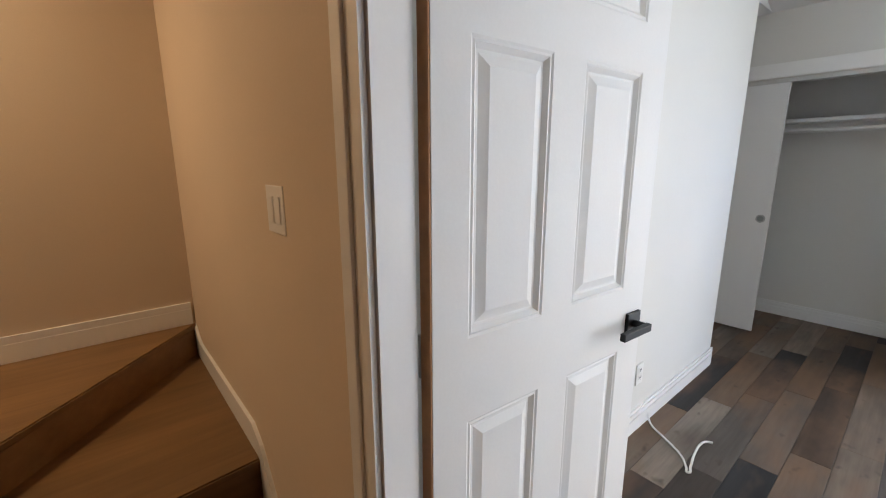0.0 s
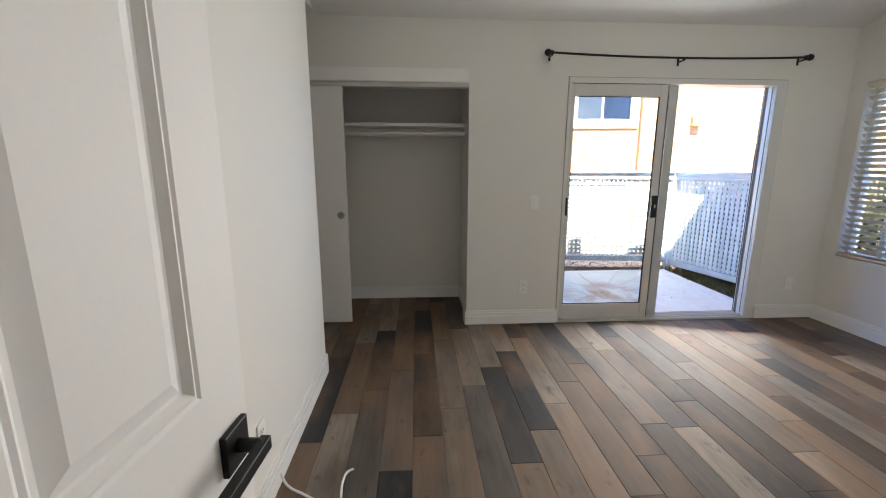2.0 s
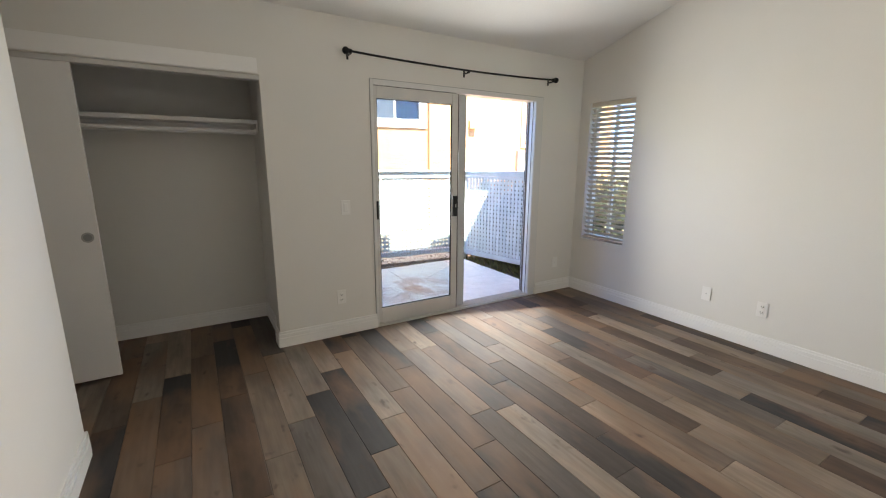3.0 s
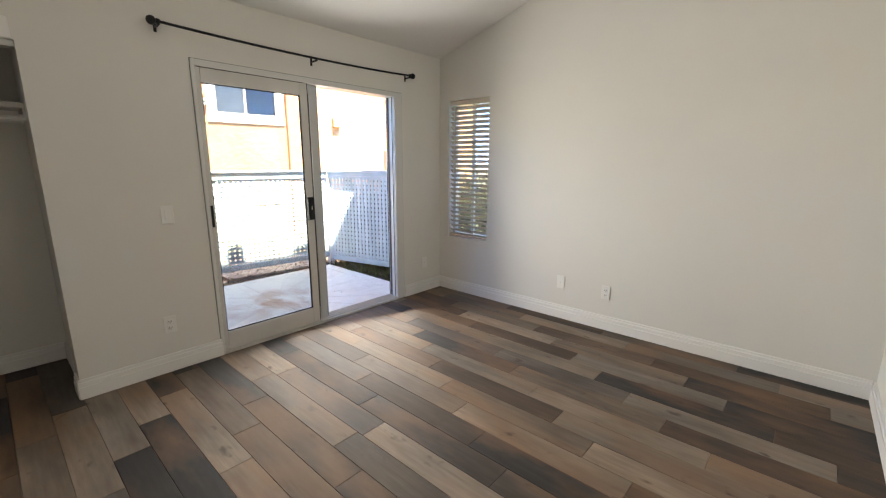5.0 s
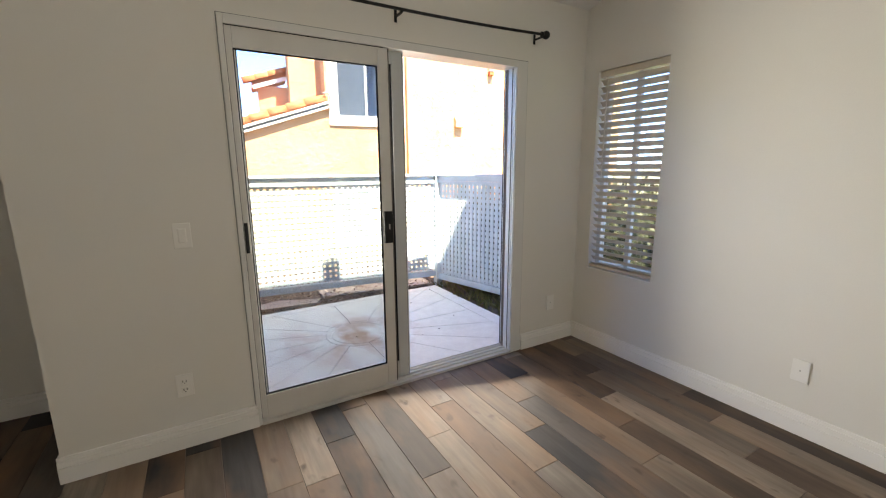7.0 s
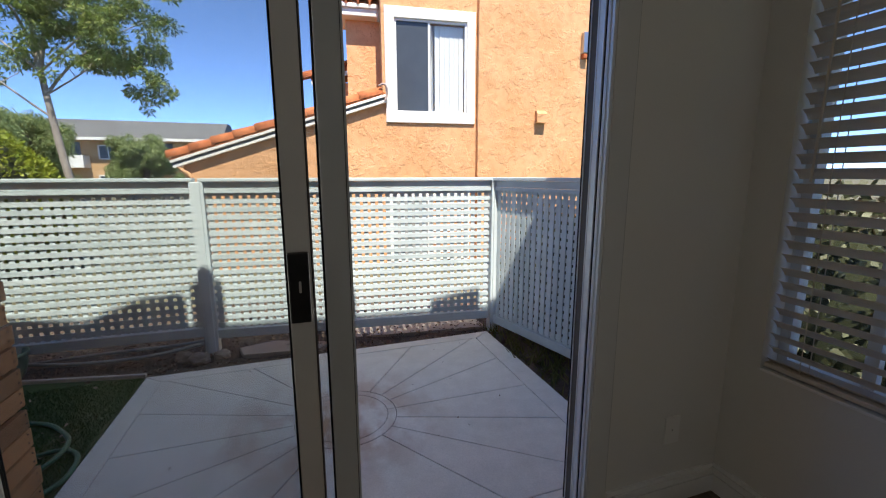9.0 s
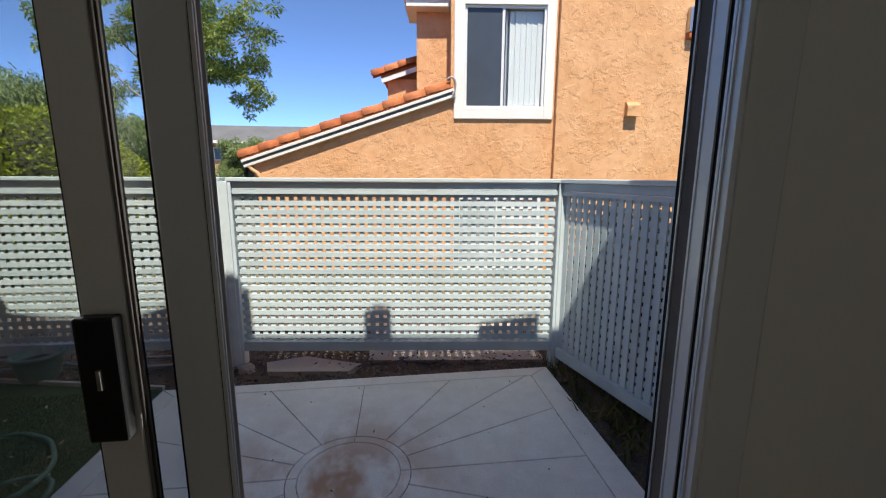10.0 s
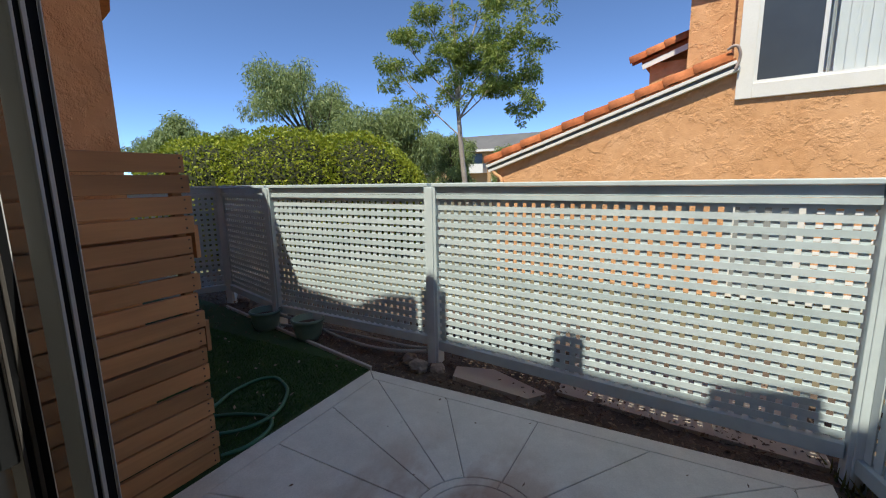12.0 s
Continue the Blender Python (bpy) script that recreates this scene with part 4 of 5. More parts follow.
scatter_boxes("bark_chips", 5200, (-4.2, 2.4, 2.2, 3.3), 0.032, CHIP, "brown bark chips and litter on the soil", "bark chips", -0.12)
scatter_boxes("dry_leaves", 60, (-2.4, -0.4, 1.0, 2.1), 0.028, STONE, "few dry leaves on the turf", "dry leaves", -0.085)
scatter_boxes("dry_leaves", 22, (0.1, 2.2, 0.7, 2.1), 0.018, CHIP, "few dry leaf bits on the patio", "dry leaves", -0.095)


def rock(name, p, s, mat, label, seed):
    bm = bmesh.new()
    bmesh.ops.create_icosphere(bm, subdivisions=3, radius=1.0)
    for v in bm.verts:
        v.co *= 1 + 0.28 * noise.fractal(v.co * 1.4 + Vector((seed, 0, 0)), 1.0, 2.0, 4)
        v.co = Vector((v.co.x * s[0], v.co.y * s[1], v.co.z * s[2]))
    ob = solid(name, bm, mat, label, "stone", "garden stones")
    ob.location = p
    return ob


for i, (x, y, s) in enumerate(((-0.05, 2.40, 0.08), (0.10, 2.43, 0.065), (-0.18, 2.48, 0.07), (-2.35, 2.85, 0.11), (-2.7, 2.95, 0.13), (-3.1, 3.05, 0.11))):
    rock("garden_stone", (x, y, -0.11), (s, s * 0.8, s * 0.7), STONE, "rough brown garden stone in the mulch", i * 3.1)
solid("paving_slab", prism(bmesh.new(), [(0.27, 2.36), (0.86, 2.30), (0.95, 2.42), (0.50, 2.60), (0.22, 2.52)], 'z', -0.16, -0.10), SLAB, "flat pale stone slab in the mulch", "stone")
solid("concrete_footing", prism(bmesh.new(), [(1.0, 2.50), (2.40, 2.36), (2.40, 3.2), (1.0, 3.2)], 'z', -0.25, -0.112), SLAB, "pale concrete strip under the fence", "concrete strip")


def lathe(profile, seg=28):
    bm = bmesh.new()
    rings = [[bm.verts.new((r * math.cos(2 * math.pi * k / seg), r * math.sin(2 * math.pi * k / seg), z)) for k in range(seg)] for r, z in profile]
    for a, b in zip(rings, rings[1:]):
        for k in range(seg):
            bm.faces.new((a[k], a[(k + 1) % seg], b[(k + 1) % seg], b[k]))
    bm.faces.new(rings[0][::-1])
    bm.faces.new(rings[-1])
    return bm


def plant_pot(x, y, s, label):
    ob = thing("plant_pot", label, "plant pot", "green pots", at=(x, y, -0.12))
    part("pot", lathe([(0.085 * s, 0), (0.12 * s, 0.05 * s), (0.145 * s, 0.15 * s), (0.14 * s, 0.19 * s), (0.16 * s, 0.20 * s), (0.16 * s, 0.225 * s), (0.14 * s, 0.225 * s),
                       (0.128 * s, 0.16 * s)]), POT, ob, "", True)
    part("soil", cyl(bmesh.new(), (0, 0, 0.155 * s), (0, 0, 0.165 * s), 0.127 * s, seg=24), MULCH, ob)
    return ob


plant_pot(-1.29, 2.43, 0.95, "round glazed green plant pot, empty, in the mulch bed")
plant_pot(-1.87, 2.42, 0.95, "glazed green plant pot in the shade by the fence")
hose = tube("garden_hose", [(x, y, GZ + 0.004 + h) for x, y, h in (
    (-0.40, 0.98, 0.0), (-0.345, 1.12, 0.003), (-0.44, 1.33, 0.003), (-0.62, 1.30, 0.006), (-0.84, 1.14, 0.003), (-0.90, 1.02, 0.003), (-0.76, 1.0, 0.02),
    (-0.54, 1.10, 0.02), (-0.45, 1.30, 0.022), (-0.58, 1.56, 0.006), (-0.74, 1.68, 0.004), (-0.92, 1.70, 0.004), (-0.98, 1.48, 0.004), (-0.90, 1.24, 0.004), (-0.86, 0.95, 0.004))], 0.012, HOSE)
tagged(hose, "coiled green garden hose on the artificial turf", "garden hose")
pipe = tube("irrigation_pipe", [(-1.85, 2.53, 0.02), (-1.4, 2.56, -0.03), (-0.9, 2.48, -0.06), (-0.4, 2.44, -0.05), (-0.03, 2.48, -0.01)], 0.014, GREY_PIPE)
tagged(pipe, "grey irrigation pipe along the fence foot", "pipe")
pipe = tube("irrigation_pipe", [(-1.75, 2.50, -0.07), (-1.2, 2.58, -0.06), (-0.6, 2.50, -0.01), (-0.15, 2.49, 0.0), (-0.03, 2.50, 0.01)], 0.012, GREY_PIPE)
tagged(pipe, "grey irrigation pipe lying loosely behind another", "pipe")

n = 900
wb = np.stack([rng.uniform(2.37, 2.95, n), rng.uniform(0.2, 2.4, n), np.full(n, -0.17)], 1)
strips("weeds", wb, np.stack([rng.normal(0, .06, n), rng.normal(0, .06, n), rng.uniform(.03, .15, n)], 1), 0.006, WEED_LEAF, None, "dry green and brown weeds under the fence", "weeds")

# ---------------------------------------------------------------- lattice fence
PITCH, SW = 0.0640, 0.0362
slat_cache = {}


def lath(length, upright, parent, loc, width=SW, thick=0.007):
    key = (round(length, 3), upright, width)
    if key not in slat_cache:
        a = (width, thick, length) if upright else (length, thick, width)
        slat_cache[key] = to_mesh("slat", boxes((-a[0] / 2, -a[1] / 2, -a[2] / 2, a[0] / 2, a[1] / 2, a[2] / 2)), FENCE)
    o = new("slat", slat_cache[key])
    o.parent = parent
    o.location = loc
    return o


def fence_panel(p, q, z0, z1, front_upright, label, upright_width=SW):
    """Rails, cap and two layers of laths between two posts; its local x runs from p to q, the yard lies towards local -y."""
    p, q = Vector(p), Vector(q)
    L = (q - p).length
    ob = thing("lattice_fence", label, "fence", "lattice fence panels")
    ob.matrix_basis = pose(p.x, p.y, 0, 0, 0, math.degrees(math.atan2(q.y - p.y, q.x - p.x)))
    part("top_rail", boxes((0, -0.022, z1 - 0.085, L, 0.022, z1 - 0.03), bevel=0.004), FENCE, ob)
    part("cap_rail", boxes((-0.03, -0.05, z1 - 0.028, L + 0.03, 0.05, z1), bevel=0.005), FENCE, ob)
    part("bottom_rail", boxes((0, -0.03, z0, L, 0.03, z0 + 0.075), bevel=0.004), FENCE, ob)
    part("batten", boxes((0, -0.03, z1 - 0.115, L, -0.018, z1 - 0.086)), FENCE, ob)
    a, b = z0 + 0.078, z1 - 0.088
    nv, nh = int(L / PITCH), int((b - a) / PITCH)
    yv, yh = (-0.0037, 0.0037) if front_upright else (0.0037, -0.0037)
    for i in range(nv + 1):
        x = (i + 0.5) * L / (nv + 1)
        lath(b - a, True, ob, (x, yv, (a + b) / 2), upright_width)
    for j in range(nh + 1):
        z = a + (j + 0.5) * (b - a) / (nh + 1)
        lath(L - 0.004, False, ob, (L / 2, yh, z + random.uniform(-0.002, 0.002)))
    return ob


def fence_post(x, y, z0, z1, turn, label, w=0.045):
    ob = solid("fence_post", boxes((-w, -w, z0, w, w, z1), (-w * 0.55, -w - 0.008, z0 + 0.1, w * 0.55, -w + 0.002, z1), bevel=0.004), FENCE, label, "fence post", "fence posts")
    ob.matrix_basis = pose(x, y, 0, 0, 0, turn)
    return ob


FP = [(2.445, 2.29), (0.02, 2.545), (-1.86, 2.585), (-3.15, 2.92), (-4.05, 1.45)]
fence_panel((0.07, 2.54), (2.40, 2.295), 0.005, 1.315, False, "grey-green lattice fence panel behind the patio")
fence_panel((-1.81, 2.584), (-0.03, 2.546), 0.03, 1.315, False, "grey-green lattice fence panel behind the mulch bed")
fence_panel((-3.10, 2.907), (-1.905, 2.597), 0.03, 1.315, False, "shaded grey-green lattice fence panel at the yard's corner")
fence_panel((-4.03, 1.49), (-3.175, 2.88), 0.03, 1.315, False, "shaded grey-green lattice fence panel closing the yard")
fence_panel((2.458, 2.245), (2.965, 0.17), -0.035, 1.315, True, "grey-green lattice side fence with upright front laths", 0.0445)
for (x, y), t, lab in zip(FP, (0, 0, 0, 35, 58), ("corner post of the grey-green fence", "broad grey-green fence post by the mulch bed", "grey-green fence post in half shade",
                                                    "shaded fence post at the bend", "far grey-green fence post")):
    fence_post(x, y, -0.35, 1.286, t, lab, 0.05 if x < 0.5 else 0.042)

# ---------------------------------------------------------------- wooden planter screen
wscreen = thing("wooden_planter_screen", "brown stained slatted wooden planter screen with overlapping boards", "wooden screen", at=(-0.36, 0.0, GZ))
nb = 17
SH = 1.575
for i in range(nb):
    z0 = 0.005 + i * (SH / nb)
    b = boxes((-0.022, 0.17, 0, 0.0, 0.95 + random.uniform(-0.016, 0.012), SH / nb - 0.011), bevel=0.003)
    o = part("board", b, SCREEN_WOOD, wscreen)
    o.location = (random.uniform(-0.004, 0.004), 0, z0)
    o.rotation_euler = (random.uniform(-0.004, 0.004), radians(0.8 + random.uniform(-0.5, 0.5)), 0)
    for zz in (0.025, 0.065):
        part("screw", cyl(bmesh.new(), (0.0, 0.925, zz), (0.0025, 0.925, zz), 0.004, seg=8), BLACK, o)
for y in (0.20, 0.89):
    part("upright", boxes((-0.062, y, 0, -0.024, y + 0.04, 1.55)), SCREEN_WOOD, wscreen)
for z in (0.60, 1.08):
    bx_ = part("planter_box", boxes((-0.22, 0.975, z, -0.035, 0.995, z + 0.16), (-0.22, 0.20, z, -0.20, 0.975, z + 0.16), (-0.20, 0.20, z, -0.07, 0.975, z + 0.018)), SCREEN_WOOD, wscreen)

# ---------------------------------------------------------------- neighbour's house
NH = thing("neighbour_house", "orange stucco house with terracotta roof and white window", "house", kind="")
NH.matrix_basis = Matrix.Translation((2.19, 6.02, 0)) @ pose(0, 0, 0, 0, 0, 0)
# local x runs along the wall, local -y faces the patio; x = 0 is the window's edge
RS = 0.330
ZR = 2.645


def rake_z(x):
    return ZR + RS * x


bm = bmesh.new()
prism(bm, [(-3.17, -0.4), (-0.06, -0.4), (-0.06, rake_z(-0.06) - 0.04), (-3.17, rake_z(-3.17) - 0.04)], 'y', 0.0, 0.25)
part("wall", bm, STUCCO, NH, "low wing wall under the sloping roof")
# tall wall with the window's hole
wx0, wx1, wz0, wz1 = 0.15, 1.385, 2.38, 3.86
for sp in ((-0.06, 0.0, -0.4, 1.565, 0.25, wz0), (-0.06, 0.0, wz0, wx0, 0.25, 6.2), (wx1, 0.0, wz0, 1.565, 0.25, 6.2), (wx0, 0.0, wz1, wx1, 0.25, 6.2)):
    part("wall", boxes(sp), STUCCO, NH)
part("wall", boxes((1.565, -0.12, -0.4, 7.5, 0.25, 6.2)), STUCCO, NH, "broad wall that stands slightly forward")
part("wall", boxes((-0.62, 0.85, 2.0, 0.06, 1.4, 4.06)), STUCCO, NH, "narrow upper wall set back")
part("wall", boxes((0.0, 0.25, -0.4, 7.5, 6.0, 6.1)), STUCCO, NH)
wf = part("window", boxes((wx0, -0.035, 2.215, wx1, 0.03, wz0), bevel=0.006), WHITE_TRIM, NH, "white framed sliding window")
for sp in ((-0.01, -0.035, 2.215, wx0, 0.03, 4.03), (wx1, -0.035, 2.215, 1.53, 0.03, 4.03), (wx0, -0.035, wz1, wx1, 0.03, 4.03)):
    part("trim_board", boxes(sp, bevel=0.006), WHITE_TRIM, wf)
part("frame", boxes((wx0, 0.0, wz0, wx0 + 0.035, 0.05, wz1), (wx1 - 0.035, 0.0, wz0, wx1, 0.05, wz1), (wx0 + 0.035, 0.0, wz0, wx1 - 0.035, 0.05, wz0 + 0.035), (wx0 + 0.035, 0.0, wz1 - 0.035, wx1 - 0.035, 0.05, wz1),
                    (0.715, 0.005, wz0 + 0.035, 0.755, 0.045, wz1 - 0.035)), VINYL, wf)
part("screened_pane", boxes((wx0 + 0.035, 0.02, wz0 + 0.035, 0.715, 0.026, wz1 - 0.035)), DARK_GLASS, wf, "dark screened pane")
part("pane", boxes((0.755, 0.03, wz0 + 0.035, wx1 - 0.035, 0.034, wz1 - 0.035)), GLASS, wf)
vb = part("vertical_blind", boxes((0.755, 0.10, wz0 + 0.02, 0.76, 0.11, wz0 + 0.03)), CURTAIN, wf, "white vertical blind")
for i in range(7):
    bm = boxes((-0.043, -0.0015, wz0 + 0.01, 0.043, 0.0015, wz1 - 0.05))
    o = part("vane", bm, CURTAIN, NH)
    o.matrix_basis = pose(0.80 + i * 0.085, 0.09 + 0.004 * (i % 2), 0, 0, 0, 10 if i else 70)
part("room_back", boxes((wx0 - 0.05, 0.24, wz0 - 0.05, wx1 + 0.05, 0.25, wz1 + 0.05)), CURTAIN, NH)
lw = part("window", boxes((0.0, -0.04, -0.18, 1.45, 0.0, -0.08), bevel=0.005), WHITE_TRIM, NH, "white lower window behind the fence")
for sp in ((0.0, -0.04, -0.08, 0.10, 0.0, 1.06), (1.35, -0.04, -0.08, 1.45, 0.0, 1.06), (0.10, -0.04, 0.96, 1.35, 0.0, 1.06), (0.68, -0.035, -0.08, 0.76, 0.0, 0.96)):
    part("trim_board", boxes(sp, bevel=0.005), WHITE_TRIM, lw)
part("screened_pane", boxes((0.10, -0.012, -0.08, 0.68, -0.004, 0.96)), GREY_PIPE, lw)
for i in range(13):
    o = part("blind_slat", boxes((0.76, -0.006, -0.02, 1.35, -0.003, 0.02)), CURTAIN, lw)
    o.location = (0, -0.003, -0.03 + i * 0.078)
# rake: two white boards, a groove painted grey as their shadow, and barrel tiles
ang = math.degrees(math.atan(RS))
Lr = 3.30 / math.cos(math.atan(RS))
rake = part("rake_trim", boxes((-Lr, -0.085, -0.135, 0, -0.005, -0.095), (-Lr, -0.11, -0.055, 0, -0.005, -0.015), bevel=0.003), WHITE_TRIM, NH, "white rake moulding")
rake.matrix_basis = pose(-0.03, 0, rake_z(0.0) + 0.02, 0, -ang, 0)
groove = part("groove", boxes((-Lr, -0.07, -0.096, 0, -0.004, -0.053)), RAKE_DARK, rake)
bm = boxes((-Lr, -0.08, -0.015, 0, 2.3, 0.015))
deck = part("roof", bm, TILE, NH)
deck.matrix_basis = pose(-0.03, 0, rake_z(0.0) + 0.02, 0, -ang, 0)


def barrel(seg=10, r=0.105, length=0.40):
    """Half-round tile along local x, slightly tapered, with a thick lip."""
    bm = bmesh.new()
    rows = []
    for xx, rr in ((0, r * 0.9), (length, r), (length, r - 0.018), (0.02, r * 0.9 - 0.018)):
        rows.append([bm.verts.new((xx, rr * math.cos(math.pi * 1.15 * k / seg - 0.25), rr * math.sin(math.pi * 1.15 * k / seg - 0.25))) for k in range(seg + 1)])
    for a, b in zip(rows, rows[1:] + rows[:1]):
        for k in range(seg):
            bm.faces.new((a[k], a[k + 1], b[k + 1], b[k]))
    bmesh.ops.recalc_face_normals(bm, faces=bm.faces[:])
    return to_mesh("tile", bm, TILE, True)


BARREL = barrel()
nt = 10
for row in range(5):
    for i in range(nt):
        o = new("tile", BARREL)
        o.parent = deck
        o.matrix_basis = pose(-0.02 - i * (Lr - 0.06) / nt, 0.0 + row * 0.26, 0.035 + random.uniform(-0.004, 0.004), 0, -2.5, 180)
pp = tube("flashing", [(-0.12, -0.10, 2.78), (-0.04, -0.13, 2.80), (0.0, -0.12, 2.74), (0.0, -0.10, 2.64), (-0.03, -0.10, 2.55)], 0.017, MAUVE)
pp.parent = NH
gp = tube("downspout", [(-3.24, -0.05, 1.50), (-3.18, -0.05, 1.42), (-3.09, -0.03, 1.34), (-3.08, -0.03, 0.9)], 0.03, STUCCO)
gp.parent = NH
# eave above the narrow wall, and the roof behind it
eave = part("eave", boxes((-0.78, 0.62, 4.06, -0.065, 1.4, 4.18), (-0.82, 0.58, 4.18, -0.065, 1.4, 4.25), bevel=0.01), WHITE_TRIM, NH, "white boxed eave")
for i in range(4):
    o = new("tile", BARREL)
    o.parent = eave
    o.matrix_basis = pose(-0.70 + i * 0.2, 0.95, 4.32, 0, 10, 270)
part("wall", boxes((-1.20, 1.5, 2.0, -0.3, 2.0, 3.12)), STUCCO, NH, "small wall beyond")
back = part("roof", boxes((-0.75, -0.02, -0.04, 0.0, 1.0, 0.02)), TILE, NH, "small tiled roof beyond")
back.matrix_basis = pose(-0.60, 1.42, 3.38, 0, -ang, 0)
for i in range(3):
    o = new("tile", BARREL)
    o.parent = back
    o.matrix_basis = pose(0.02 - i * 0.26, 0.0, 0.05, 0, -2, 180)
part("fascia", boxes((-0.76, -0.05, -0.12, 0.0, -0.022, -0.042)), WHITE_TRIM, back)
# small vent hood, shutter, upper ledge
hood = part("vent_hood", prism(bmesh.new(), [(0.0, 0.0), (0.0, 0.21), (-0.05, 0.21), (-0.11, 0.15), (-0.11, 0.0)], 'x', 0.0, 0.19), STUCCO, NH, "small stucco vent hood")
hood.location = (2.62, -0.12, 2.25)
sh = part("shutter", boxes((0, -0.06, 0, 0.07, 0, 1.30), (0.53, -0.06, 0, 0.6, 0, 1.30), (0.07, -0.06, 0, 0.53, 0, 0.07), (0.07, -0.06, 1.23, 0.53, 0, 1.30), bevel=0.005), MAUVE, NH, "mauve louvred shutter")
sh.location = (4.20, -0.12, 1.80)
for i in range(22):
    o = part("louvre", boxes((0.07, -0.04, -0.004, 0.53, 0.0, 0.004)), MAUVE, sh)
    o.location = (0, -0.006, 0.10 + i * 0.052)
    o.rotation_euler = (radians(35), 0, 0)
part("ledge", boxes((4.08, -0.24, 1.0, 5.2, -0.12, 1.74), bevel=0.01), MAUVE, NH, "mauve ledge under the shutter")
wl = part("wall_lantern", boxes((3.45, -0.22, 3.45, 3.57, -0.12, 3.80), bevel=0.01), CHROME, NH, "small wall lantern")
part("lantern_base", boxes((3.46, -0.21, 3.37, 3.56, -0.12, 3.45), bevel=0.006), TILE, wl)
part("roof", boxes((-0.5, -0.4, 6.2, 6.8, 6.3, 6.4)), TILE, NH)
NH.rotation_euler = (0, 0, radians(-6))

# ---------------------------------------------------------------- hedge and trees


def crown(name, blobs, n, leaf, width, mat, parent=None, droop=0.0, label="", category="", kind="", shell=0.55, lump=0.13):
    """Leaves gathered round the given blobs (x, y, z, rx, ry, rz), mostly near their surfaces."""
    blobs = np.array(blobs, float)
    vol = blobs[:, 3] * blobs[:, 4] * blobs[:, 5]
    which = rng.choice(len(blobs), n, p=vol ** 0.72 / (vol ** 0.72).sum())
    b = blobs[which]
    d = rng.normal(size=(n, 3))
    d /= np.linalg.norm(d, axis=1)[:, None]
    r = shell + (1 - shell) * rng.uniform(0, 1, n) ** 0.5
    r *= 1 + lump * np.sin(d[:, 0] * 9 + which) * np.cos(d[:, 1] * 8 + d[:, 2] * 7 + which * 1.7)
    base = b[:, :3] + d * r[:, None] * b[:, 3:6]
    way = rng.normal(size=(n, 3)) * 0.7 + d * 0.6
    way[:, 2] -= droop
    way = way / np.linalg.norm(way, axis=1)[:, None] * (leaf * rng.uniform(0.6, 1.3, n))[:, None]
    return strips(name, base, way, width * rng.uniform(0.7, 1.3, n), mat, parent, label, category, kind, curl=leaf * 0.4)


def limb(bm, p, q, r0, r1, bend, seg=8, steps=5):
    """A tapered, bent limb."""
    p, q = Vector(p), Vector(q)
    side = Vector((random.uniform(-1, 1), random.uniform(-1, 1), random.uniform(-0.3, 0.6))) * bend * (q - p).length
    last = None
    pts = [p.lerp(q, k / steps) + side * math.sin(math.pi * k / steps) for k in range(steps + 1)]
    for k, c in enumerate(pts):
        r = r0 + (r1 - r0) * k / steps
        ring = [bm.verts.new(c + Vector((r * math.cos(2 * math.pi * s / seg), r * math.sin(2 * math.pi * s / seg), 0))) for s in range(seg)]
        if last:
            for s in range(seg):
                bm.faces.new((last[s], last[(s + 1) % seg], ring[(s + 1) % seg], ring[s]))
        last = ring
    return pts


hedge = thing("hedge", "large clipped green hedge dome behind the fence", "hedge", at=(-4.65, 6.1, -0.02))
blobs = [(-1.7, -1.3, 1.0, 1.4, 1.3, 1.25), (-0.6, -0.4, 1.05, 1.6, 1.5, 1.38), (0.4, 0.5, 1.05, 1.4, 1.3, 1.30), (0.95, 1.0, 0.75, 0.9, 0.9, 1.12)]
# dark balls under the leaves stand in for the hedge's inner shade
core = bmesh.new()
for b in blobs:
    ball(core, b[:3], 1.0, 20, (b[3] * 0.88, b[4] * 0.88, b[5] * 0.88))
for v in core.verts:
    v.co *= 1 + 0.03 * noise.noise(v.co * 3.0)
part("shade_core", core, HEDGE_CORE, hedge, "dark core coloured as the shade between leaves")
crown("leaves", blobs, 52000, 0.062, 0.021, HEDGE_LEAF, hedge, 0.0, shell=0.90, lump=0.035)


